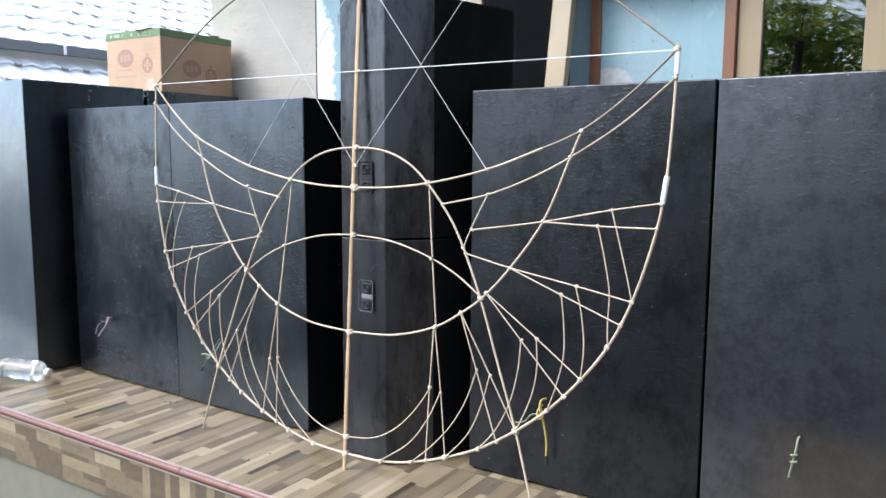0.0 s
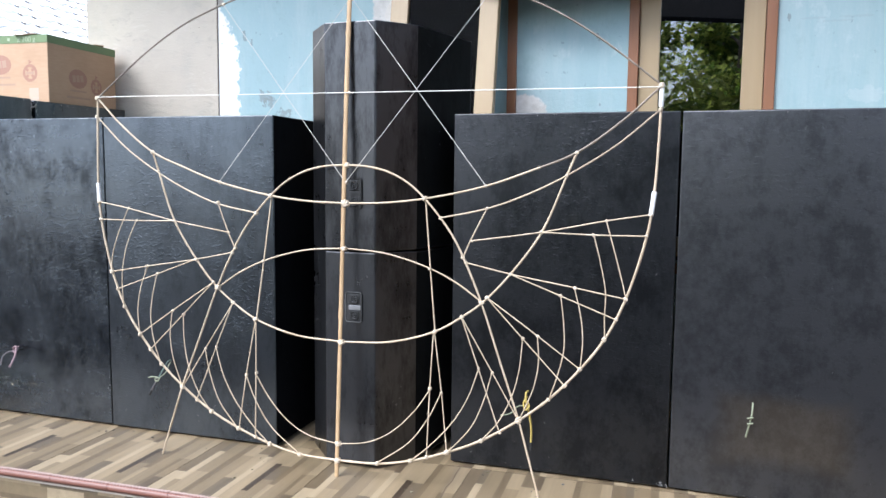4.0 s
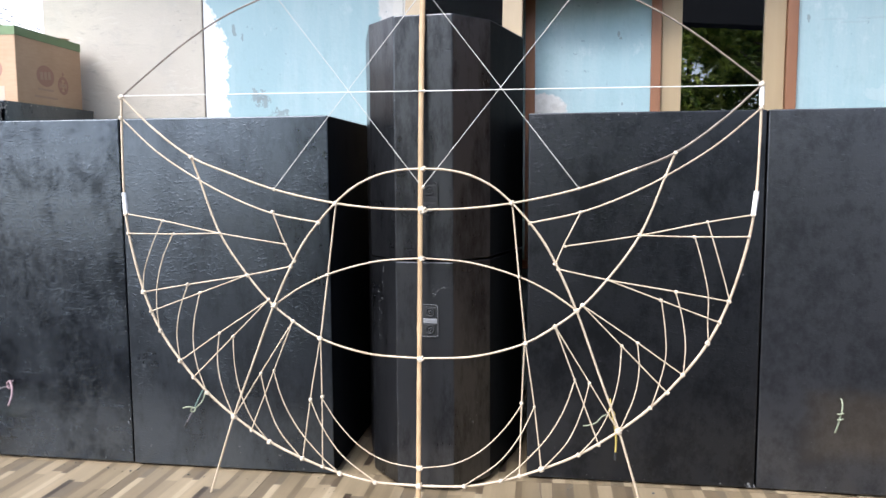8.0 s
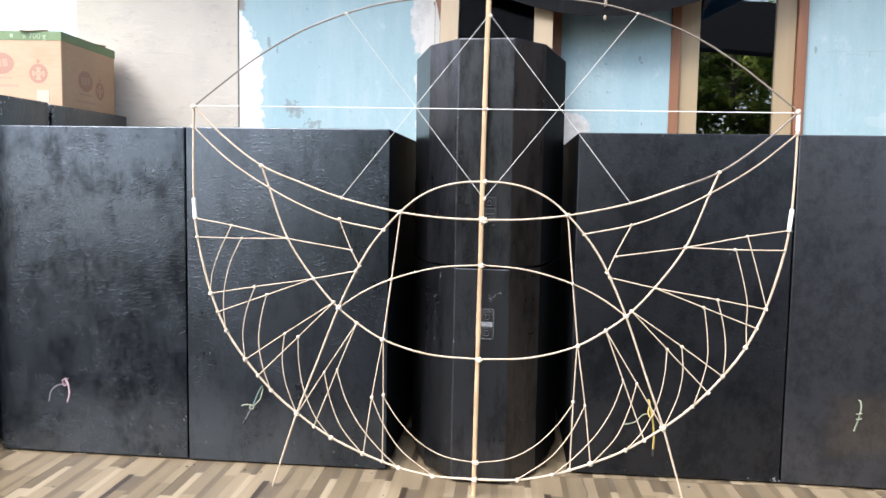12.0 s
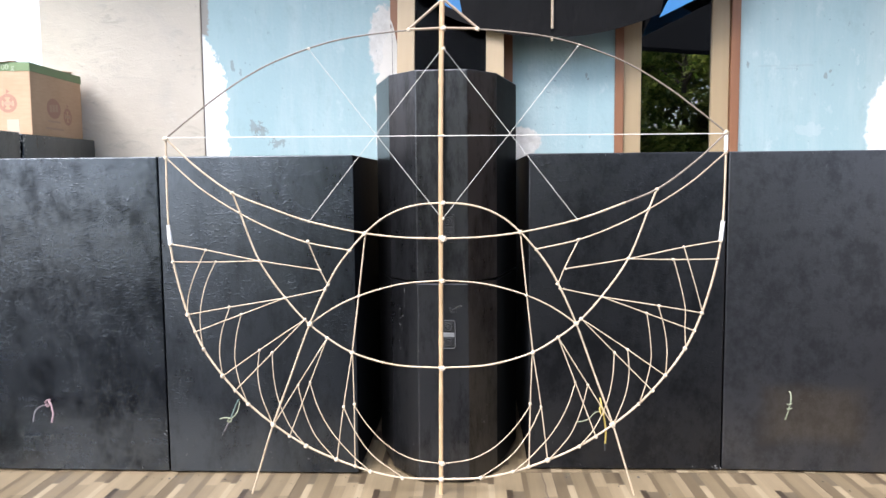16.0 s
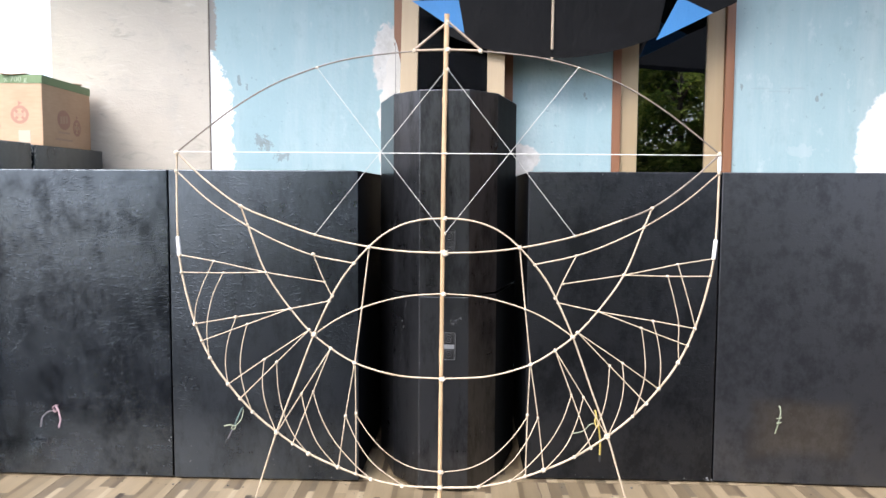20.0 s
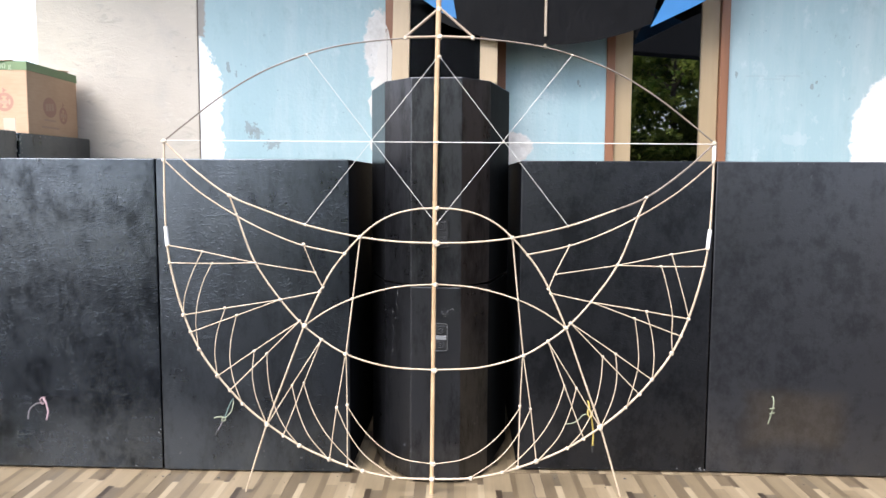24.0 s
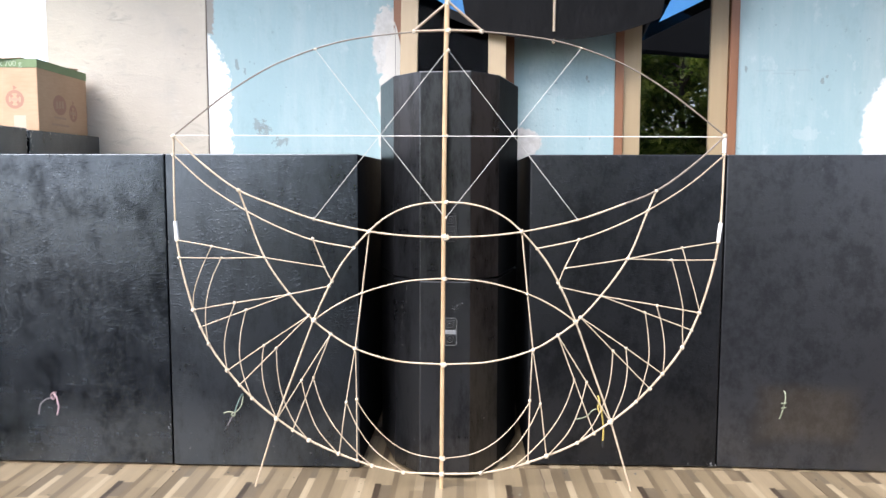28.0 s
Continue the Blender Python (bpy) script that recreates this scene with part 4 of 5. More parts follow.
for side, a_oval, z_oval, a_ring, z_ring in (("front", 0.245, 1.340, 0.092, 1.303), ("side", 0.178, 1.297, 0.296, 1.272)):
    part("print", on_carton(disc(0.058, 0.042), side, a_oval, z_oval), M_PRINT, carton, "red-brown oval mark")
    bars = bmesh.new()
    for i in range(3):
        box(-0.036 + 0.025 * i, -0.017 + 0.025 * i, -0.0004, 0.0002, -0.015, 0.015, m=Matrix.Rotation(radians(-6), 4, 'Y'), bm=bars)
    part("print", on_carton(bars, side, a_oval + 0.001, z_oval + 0.001), M_PRINT_PALE, carton, "pale bars in the oval")
    part("print", on_carton(disc(0.037, 0.037, 28, 0.66), side, a_ring, z_ring), M_PRINT, carton, "red-brown ring mark")
    for turn in range(4):
        spoke = box(-0.006, 0.006, -0.0004, 0.0002, 0.012, 0.031, m=Matrix.Rotation(radians(45 + 90 * turn), 4, 'Y'))
        part("print", on_carton(spoke, side, a_ring, z_ring), M_PRINT, carton)
    part("print", on_carton(box(-0.020, 0.020, -0.0003, 0.0002, -0.005, 0.005), side, a_ring, z_ring), M_PRINT_PALE, carton, "pale bar across the ring")
    part("print", on_carton(disc(0.011, 0.012, 3), side, a_ring, z_ring + 0.046), M_PRINT, carton)
    for wd, dz in ((0.050, 0.054), (0.075, 0.084)):
        part("print", on_carton(box(-wd, wd, -0.0003, 0.0002, -0.004, 0.004), side, a_oval, z_oval - dz), M_PRINT_PALE, carton, "faint line of print")
part("tape", on_carton(box(-0.024, 0.024, -0.0006, 0.0002, -0.028, 0.028), "front", 0.075, 1.212), M_TAPE_PALE, carton, "pale tape patch")

# ---- the bamboo kite frame ----


def kp(x, z, lift=0.0):
    """A point of the kite's plane; lift: how far it lies in front of the plane."""
    x += 0.0065 * z
    return Vector((x, -0.252 + 0.0588 * x + 0.0565 * z - lift, z))


kite = thing("kite_frame", kp(0, 0), "unfinished bamboo kite frame bound with thread, leaning on loudspeakers", "kite")
KNOT = None


def stick(points, r=0.0032, lift=0.0, name="bamboo_strip", material=None, label="", both=True, flat=1.0, steps=10, nodes=0.0, greyed=False, bow=((0, 0), (0, 0))):
    """A bamboo strip through points of the kite's plane, and its mirror image; bow: by how much the middle of each half bends aside."""
    for s in ((1, -1) if both else (1,)):
        bx, bz = bow[0 if s == 1 else 1]
        n = len(points) - 1
        line = spline([kp(s * x + bx * min(i, n - i, 1), z + bz * min(i, n - i, 1), lift) for i, (x, z) in enumerate(points)], steps)
        if greyed and s == 1:
            cut = len(line) * 2 // 5
            part(name, tube(line[:cut + 1], r * 0.82, 8, flat, wobble=0.12), M_BAMBOO_GREY if nodes else M_BAMBOO_DULL, kite, "greyed outer end")
            line = line[cut:]
        part(name, tube(line, r * 0.82, 8, flat, wobble=0.12, nodes=nodes), material or M_BAMBOO, kite, label)


def knot_mesh():
    bm = bmesh.new()
    for i in range(4):
        lathe([(0.0048, -0.0022), (0.0066, -0.001), (0.0066, 0.001), (0.0048, 0.0022)], 9,
              Matrix.Rotation(0.5 * i, 4, 'Y') @ Matrix.Rotation(0.3 * i, 4, 'Z') @ Matrix.Translation((0, 0, -0.004 + 0.0026 * i)), bm)
    return mesh_of("knot", bm, M_THREAD)


KNOT = knot_mesh()


def knot(x, z, size=1.0, both=True):
    for s in ((1, -1) if both else (1,)):
        ob = part("knot", KNOT, None, kite)
        ob.matrix_basis = Matrix.Translation(kp(s * x, z, 0.002)) @ Matrix.Rotation(random.uniform(0, 3.1), 4, 'Y') @ Matrix.Rotation(random.uniform(-0.4, 0.4), 4, 'X') @ Matrix.Scale(0.78 * size * random.uniform(0.85, 1.2), 4)


# spine, wider towards the head
line = spline([kp(-0.003, 1.566, 0.004), kp(-0.006, 1.2, 0.004), kp(-0.004, 0.6, 0.004), kp(-0.002, 0.0, 0.004)], 30)
part("spine", tube(line, 0.0078, 10, 0.6, r_end=0.0064, wobble=0.10, nodes=0.27), M_BAMBOO_SPINE, kite, "thick split bamboo spine")
# outer hoop
stick([(0.869, 1.125), (0.869, 1.063), (0.862, 0.838), (0.849, 0.736), (0.803, 0.569), (0.753, 0.459), (0.693, 0.374), (0.612, 0.285),
       (0.533, 0.220), (0.429, 0.152), (0.332, 0.108), (0.224, 0.071), (0.124, 0.051), (0.0, 0.046)], 0.0043, 0.0, "hoop", nodes=0.31)
# head bow
stick([(0.869, 1.125), (0.795, 1.184), (0.702, 1.255), (0.604, 1.318), (0.515, 1.362), (0.336, 1.420), (0.106, 1.449), (0.0, 1.452)], 0.0031, -0.002, "head_bow", M_BAMBOO_GREY, "greyed bamboo bow")
stick([(0.108, 1.450), (0.060, 1.451), (0.0, 1.453)], 0.0048, 0.003, material=M_BAMBOO_DULL, label="weathered cross-piece")
stick([(0.106, 1.452), (0.005, 1.538)], 0.0048, 0.001, material=M_BAMBOO_DULL, label="weathered brace")
# wing arcs
stick([(0.869, 1.123), (0.776, 1.036), (0.660, 0.952), (0.540, 0.903), (0.417, 0.860), (0.242, 0.822), (0.12, 0.808), (0.0, 0.804)], 0.0037, 0.003, "wing_arc", nodes=0.29, greyed=True)
stick([(0.869, 1.063), (0.76, 0.970), (0.636, 0.891), (0.53, 0.838), (0.422, 0.798), (0.290, 0.769)], 0.0029, 0.002, greyed=True, bow=((0, 0), (0, -0.004)))
# tall arch that runs down into the two legs
stick([(0.600, 0.0), (0.567, 0.110), (0.533, 0.220), (0.475, 0.378), (0.416, 0.538), (0.367, 0.647), (0.330, 0.715), (0.290, 0.769), (0.242, 0.822), (0.190, 0.866), (0.130, 0.896),
       (0.065, 0.911), (0.0, 0.915)], 0.0037, 0.004, "arch")
# deep bowl and the shallow arc over it
stick([(0.660, 0.952), (0.636, 0.891), (0.575, 0.738), (0.494, 0.621), (0.424, 0.543), (0.361, 0.494), (0.283, 0.448), (0.15, 0.409), (0.0, 0.399)], 0.0037, 0.001, "bowl_arc")
stick([(0.416, 0.538), (0.345, 0.586), (0.263, 0.625), (0.13, 0.662), (0.0, 0.673)], 0.0030, -0.002)
# uprights
stick([(0.242, 0.822), (0.263, 0.625), (0.283, 0.448)], 0.0030, -0.003)
stick([(0.283, 0.448), (0.310, 0.276), (0.331, 0.109)], 0.0023, 0.002)
stick([(0.281, 0.448), (0.276, 0.285), (0.273, 0.088)], 0.0023, 0.004)
# wing feathers
stick([(0.422, 0.798), (0.383, 0.708), (0.360, 0.664)], 0.0023, 0.003, bow=((-0.005, 0), (0, 0)))
stick([(0.856, 0.792), (0.745, 0.773), (0.575, 0.738), (0.383, 0.708)], 0.0023, 0.003)
stick([(0.849, 0.736), (0.713, 0.735), (0.575, 0.738)], 0.0022, 0.005)
stick([(0.803, 0.569), (0.671, 0.592), (0.494, 0.621), (0.367, 0.647)], 0.0023, 0.003)
stick([(0.781, 0.514), (0.633, 0.569), (0.494, 0.621)], 0.0022, 0.005)
stick([(0.693, 0.374), (0.576, 0.456), (0.431, 0.553)], 0.0022, 0.003)
stick([(0.654, 0.327), (0.535, 0.447), (0.431, 0.553)], 0.0022, 0.005)
stick([(0.528, 0.226), (0.454, 0.346), (0.361, 0.494)], 0.0022, 0.003)
stick([(0.481, 0.182), (0.415, 0.354), (0.361, 0.494)], 0.0022, 0.005)
for bend in (((0.745, 0.773), (0.782, 0.688), (0.800, 0.626), (0.804, 0.570)), ((0.714, 0.735), (0.745, 0.664), (0.762, 0.583), (0.762, 0.518), (0.754, 0.461)),
             ((0.669, 0.592), (0.693, 0.522), (0.702, 0.451), (0.693, 0.372)), ((0.634, 0.568), (0.650, 0.491), (0.653, 0.424), (0.640, 0.357), (0.613, 0.285)),
             ((0.576, 0.454), (0.581, 0.382), (0.570, 0.313), (0.535, 0.223)), ((0.535, 0.446), (0.530, 0.367), (0.513, 0.290), (0.476, 0.210), (0.430, 0.153))):
    stick(bend, 0.0020, 0.004, "bent_strip", bow=((-0.011 if bend[0][0] > 0.7 else -0.005 if bend[0][0] > 0.6 else 0.0, 0), (0, 0)))
for bend in (((0.453, 0.343), (0.434, 0.268), (0.400, 0.188), (0.333, 0.108)), ((0.416, 0.354), (0.389, 0.273), (0.347, 0.198), (0.282, 0.123), (0.226, 0.073)),
             ((0.309, 0.275), (0.275, 0.202), (0.219, 0.125), (0.125, 0.055)), ((0.278, 0.284), (0.229, 0.213), (0.165, 0.150), (0.095, 0.113), (0.0, 0.097))):
    stick(bend, 0.0021, 0.005, "bent_strip")
# strings
for s in (1, -1):
    for a, b in (((0.418, 1.396), (0.001, 0.866)), ((0.002, 1.391), (0.417, 0.860))):
        part("string", tube(spline([kp(s * a[0], a[1], 0.006), kp(s * b[0], b[1], 0.006)], 6), 0.0010, 6), M_STRING_GREY, kite, "taut white string")
part("string", tube(spline([kp(-0.869, 1.125, 0.007), kp(0.0, 1.122, 0.010), kp(0.869, 1.120, 0.007)], 8), 0.0013, 6), M_STRING, kite, "taut white string")
# tape on the hoop
for s in (1, -1):
    part("tape", tube(spline([kp(s * 0.8635, 0.852), kp(s * 0.860, 0.82), kp(s * 0.857, 0.79)], 8), 0.0066, 10, wobble=0.2), M_TAPE, kite, "white tape binding")
part("tape", tube(spline([kp(0.869, 1.118), kp(0.869, 1.07)], 6), 0.0062, 10, wobble=0.2), M_TAPE, kite, "white tape binding")
# thread knots
for x, z, k in ((0.869, 1.123, 1.5), (0.869, 1.063, 1.1), (0.856, 0.792, 1), (0.849, 0.736, 0.9), (0.803, 0.569, 1.1), (0.781, 0.514, 1), (0.753, 0.459, 1.1), (0.693, 0.374, 1.2),
                (0.654, 0.327, 1), (0.612, 0.285, 1.1), (0.533, 0.220, 1.5), (0.481, 0.182, 1), (0.429, 0.152, 1.1), (0.332, 0.108, 1.3), (0.273, 0.088, 1), (0.224, 0.071, 1.1),
                (0.124, 0.051, 1.1), (0.660, 0.952, 1.2), (0.417, 0.860, 0.9), (0.242, 0.822, 1.3), (0.636, 0.891, 0.9), (0.422, 0.798, 0.9), (0.290, 0.769, 1.1)):
    knot(x, z, k)
for x, z, k in ((0.416, 0.538, 1.4), (0.431, 0.553, 1.0), (0.367, 0.647, 1.1), (0.358, 0.662, 1), (0.383, 0.708, 0.8), (0.575, 0.738, 0.9), (0.494, 0.621, 0.9), (0.361, 0.494, 1.1),
                (0.283, 0.448, 1.3), (0.263, 0.625, 0.9), (0.745, 0.773, 0.8), (0.713, 0.735, 0.8), (0.671, 0.592, 0.8), (0.633, 0.569, 0.8), (0.576, 0.456, 0.8), (0.535, 0.447, 0.8),
                (0.454, 0.346, 0.8), (0.415, 0.354, 0.8), (0.310, 0.276, 0.9), (0.276, 0.285, 0.9), (0.106, 1.449, 1.2), (0.418, 1.396, 0.8)):
    knot(x, z, k)
for z, k in ((1.538, 1.6), (1.452, 1.5), (1.391, 1.3), (1.123, 1.2), (0.915, 1.5), (0.866, 1.2), (0.804, 2.0), (0.673, 1.4), (0.399, 1.7), (0.098, 1.6), (0.046, 1.7)):
    knot(0.0, z, k, False)

# ---- the finished kite that hangs before the windows ----
sail_kite = thing("black_kite", (0.392, 0.695, 1.555), "finished black and blue kite hanging from the terrace roof", "kite")
SY = 0.70


def sheet(points, thick=0.0012, y=SY, belly=0.02):
    bm = bmesh.new()
    f = bm.faces.new([bm.verts.new((x, y, z)) for x, z in points])
    bmesh.ops.triangulate(bm, faces=[f])
    bmesh.ops.subdivide_edges(bm, edges=bm.edges[:], cuts=3, use_grid_fill=True)
    for v in bm.verts:
        v.co.y += belly * noise.noise(v.co * 2.3)
    bmesh.ops.solidify(bm, geom=bm.faces[:], thickness=thick)
    return smooth(bm)


bow = [(0.4025 + 1.0934 * math.sin(a), 2.6658 - 1.0934 * math.cos(a)) for a in (radians(d) for d in range(-25, 26, 3))]
# the unseen upper part reaches up to 2.54 to shade the wall behind
part("sail", sheet([*bow, (0.9984, 2.5383), (-0.1894, 2.5383)]), M_SAIL, sail_kite, "black fabric sail, its unseen top extended to shade the wall")
part("sail", sheet([(0.8221, 1.6406), (1.0548, 1.7516), (0.9137, 1.8188)], y=SY - 0.004, belly=0.0), M_SAIL_BLUE, sail_kite, "bright blue fabric corner")
part("sail", sheet([(-0.0483, 1.7088), (0.0131, 1.6844), (-0.0122, 1.8208), (-0.2148, 1.8208)], y=SY - 0.004, belly=0.0), M_SAIL_BLUE, sail_kite, "bright blue fabric corner")
part("sail", sheet([(1.0548, 1.7516), (1.1512, 1.7954), (1.1717, 1.9619), (0.939, 2.0126), (0.9137, 1.8188)], y=SY + 0.002, belly=0.0), M_SAIL, sail_kite, "black fabric wing tip")
part("spine", tube(spline([(0.3879, SY - 0.012, 1.6075), (0.3899, SY - 0.012, 1.9113), (0.3918, SY - 0.012, 2.6)], 8), 0.006, 8), M_BAMBOO, sail_kite, "bamboo spine")
part("string", tube(spline([(0.3918, SY - 0.012, 2.58), (0.3918, SY, 2.735)], 4), 0.002, 6), M_STRING, sail_kite)
part("hook", lathe([(0.005, 0), (0.007, 0.010), (0.004, 0.020)], 8, Matrix.Translation((0.3879, SY - 0.008, 1.555))), M_BAMBOO, sail_kite, "bamboo spine end")

# ---- clear bottle and plastic film on the terrace ----
m_b = Matrix.Translation((-1.505, -0.335, 0.0425)) @ Matrix.Rotation(radians(-70), 4, 'Z') @ Matrix.Rotation(radians(90), 4, 'X')
bottle = thing("plastic_bottle", (-1.6, -0.36, 0), "empty milky plastic bottle lying on the terrace", "bottle")
prof = [(0.0145, 0.0), (0.0152, 0.013), (0.023, 0.022), (0.037, 0.040), (0.0420, 0.056), (0.0420, 0.092), (0.0400, 0.098), (0.0420, 0.104), (0.0420, 0.130), (0.0400, 0.136), (0.0420, 0.142), (0.0420, 0.170), (0.0400, 0.176), (0.0420, 0.182), (0.0420, 0.206), (0.037, 0.222), (0.012, 0.218)]
part("body", lathe(prof, 28, m_b), M_PET, bottle)
part("cap", lathe([(0.003, -0.008), (0.0145, -0.008), (0.0165, -0.006), (0.0165, 0.009), (0.0145, 0.011)], 20, m_b), M_CAP, bottle, "pale screw cap")
bm = bmesh.new()
bmesh.ops.create_grid(bm, x_segments=26, y_segments=20, size=0.5)
for v in bm.verts:
    p = Vector((-1.66 + v.co.x * 0.30, -0.43 + v.co.y * 0.17, 0))
    r = (v.co.x / 0.5) ** 2 + (v.co.y / 0.5) ** 2
    p.z = 0.004 + max(0, 1 - r) * 0.014 * (1 + noise.noise(p * 28)) + 0.003 * noise.noise(p * 60) ** 2
    p += 0.02 * Vector((noise.noise(p * 9), noise.noise(p * 9 + Vector((5, 0, 0))), 0))
    v.co = p
solo("plastic_film", smooth(bm, 2), M_BAG, "crumpled milky plastic film lying by the bottle", "plastic film")

# ---- the neighbouring house over the row's end ----
house = thing("house", (-7, 3, GROUND), "neighbouring white house with a pale tiled roof", "house")
part("wall", box(-10.5, -6.35, 0.6, 8.0, GROUND, 1.95), M_WHITEWALL, house)
part("gutter", box(-6.1, -5.98, 0.3, 9.0, 1.85, 1.94, 0.01), M_GUTTER, house, "dark grey gutter")
part("gutter_joint", box(-5.977, -5.965, 2.19, 2.215, 1.848, 1.942), M_WHITEWALL, house, "pale gutter joint")


def tiled_slope(x0, z0, dx, dz, rows, y0, count):
    """Rows of wavy tiles that climb away from the eave."""
    bm = bmesh.new()
    for row in range(rows):
        for colm in range(count):
            x, y, z = x0 - row * dx, y0 + colm * 0.22, z0 + row * dz
            a, b = [], []
            for i in range(7):
                yy = y + 0.22 * i / 6
                zz = 0.013 * math.sin(2 * math.pi * i / 6)
                a.append(bm.verts.new((x, yy, z + zz + 0.022)))
                b.append(bm.verts.new((x - dx * 1.12, yy, z + zz + dz + 0.004)))
            low = [bm.verts.new((v.co.x, v.co.y, v.co.z - 0.022)) for v in a]
            for i in range(6):
                bm.faces.new((a[i], a[i + 1], b[i + 1], b[i]))
                lip = bm.faces.new((low[i], low[i + 1], a[i + 1], a[i]))
                # some lips are darker where the wave is low
                lip.material_index = int(i in (3, 4) and (row * 7 + colm * 3) % 5 > 1)
    return bm


tagged(part("roof", mesh_of("roof", tiled_slope(-6.05, 1.93, 0.30, 0.17, 14, 0.3, 40), M_ROOF, M_ROOF_LIP), None, house, "rows of pale wavy roof tiles"), kind="stuff")
tagged(part("lower_roof", mesh_of("lower_roof", tiled_slope(-4.5, 0.86, 0.30, 0.17, 6, 0.3, 40), M_ROOF, M_ROOF_LIP), None, house, "lower slope of pale wavy roof tiles"), kind="stuff")
part("lower_wall", box(-6.35, -4.75, 0.6, 8.0, GROUND, 0.84), M_WHITEWALL, house)

# ---- the open shelter across the yard ----
shelter = thing("carport", (1.3, -5.7, GROUND), "open carport with a dark sheet roof across the yard", "carport")
bm = box(-1.3, 3.9, -6.4, -5.0, 0, 0.05)
for v in bm.verts:
    v.co.z += 2.46 - (v.co.x - 2.1) * 0.09 - (v.co.y + 5.0) * 0.65
part("roof", bm, M_SHEET, shelter, "dark sheet roof")
for k in range(8):
    x = -1.1 + 0.66 * k
    part("batten", box(x, x + 0.06, 0, 1.66, -0.05, 0.0, m=Matrix.Translation((0, -5.0, 2.50 - (x - 2.1) * 0.09)) @ Matrix.Rotation(radians(180 - 33.02), 4, 'X') @ Matrix.Scale(-1, 4, (0, 0, 1))), M_BARK, shelter)
for x, y in ((-1.15, -5.2), (3.7, -5.2), (-1.15, -6.2), (3.7, -6.2)):
    part("post", box(x - 0.05, x + 0.05, y - 0.05, y + 0.05, GROUND - 0.05, 2.47 - (x - 2.1) * 0.09 - (y + 5.0) * 0.65, 0.004), M_BARK, shelter)

# ---- trees across the yard, which the window glass mirrors ----


def leaf_mesh(centres, count, size, rnd, material, spread):
    """Many pointed leaves, folded along the midrib, scattered round the centres."""
    verts, faces = [], []
    for _ in range(count):
        c = rnd.choice(centres) + Vector((rnd.gauss(0, 1), rnd.gauss(0, 1), rnd.gauss(0, 0.8))) * spread
        d = Vector((rnd.uniform(-1, 1), rnd.uniform(-1, 1), rnd.uniform(-1, 0.3))).normalized()
        s = d.cross(Vector((rnd.uniform(-0.6, 0.6), rnd.uniform(-0.6, 0.6), 1))).normalized()
        up = s.cross(d)
        ln = rnd.uniform(0.7, 1.3) * size
        wd = ln * rnd.uniform(0.20, 0.30)
        n = len(verts)
        mid = c + d * ln * 0.45
        verts += [c, mid + s * wd + up * wd * 0.4, c + d * ln, mid - s * wd + up * wd * 0.4, mid]
        faces += [(n, n + 4, n + 2, n + 1), (n, n + 3, n + 2, n + 4)]
    me = bpy.data.meshes.new("crown")
    me.from_pydata(verts, [], faces)
    me.materials.append(material)
    return me


def tree(x, y, h, spread, leaves, seed, label, low=0.22):
    rnd = random.Random(seed)
    t = thing("tree", (x, y, GROUND), label, "tree", "trees across the yard")
    trunk = spline([(x, y, GROUND - 0.05), (x + 0.1, y, GROUND + h * 0.25), (x - 0.05, y + 0.1, GROUND + h * 0.5), (x, y, GROUND + h * 0.85)], 6)
    bm = tube(trunk, 0.10, 9, r_end=0.03, wobble=0.2)
    heads = []
    for i in range(18):
        a, f = rnd.uniform(0, 6.28), rnd.uniform(low, 0.95)
        p = trunk[int(f * (len(trunk) - 1))]
        q = p + Vector((math.cos(a), math.sin(a), rnd.uniform(-0.1, 0.6))) * spread * rnd.uniform(0.5, 1.0)
        tube(spline([p, (p + q) / 2 + Vector((0, 0, 0.12)), q], 5), 0.03, 6, r_end=0.008, bm=bm)
        heads += [q, (p + 2 * q) / 3]
        for _ in range(2):
            tip = q + Vector((rnd.gauss(0, 1), rnd.gauss(0, 1), rnd.gauss(0, 0.6))) * spread * 0.3
            tube([q.lerp(p, 0.3), q.lerp(tip, 0.4), tip], 0.010, 5, r_end=0.004, bm=bm)
            heads.append(tip)
    part("trunk", bm, M_BARK, t)
    for k, (mat, share) in enumerate(((M_LEAF, 0.45), (M_LEAF_PALE, 0.55))):
        part("crown", leaf_mesh(heads, int(leaves * share), 0.15, rnd, mat, spread * 0.15), None, t, ("dark green leaves", "yellow-green leaves")[k])
    return t


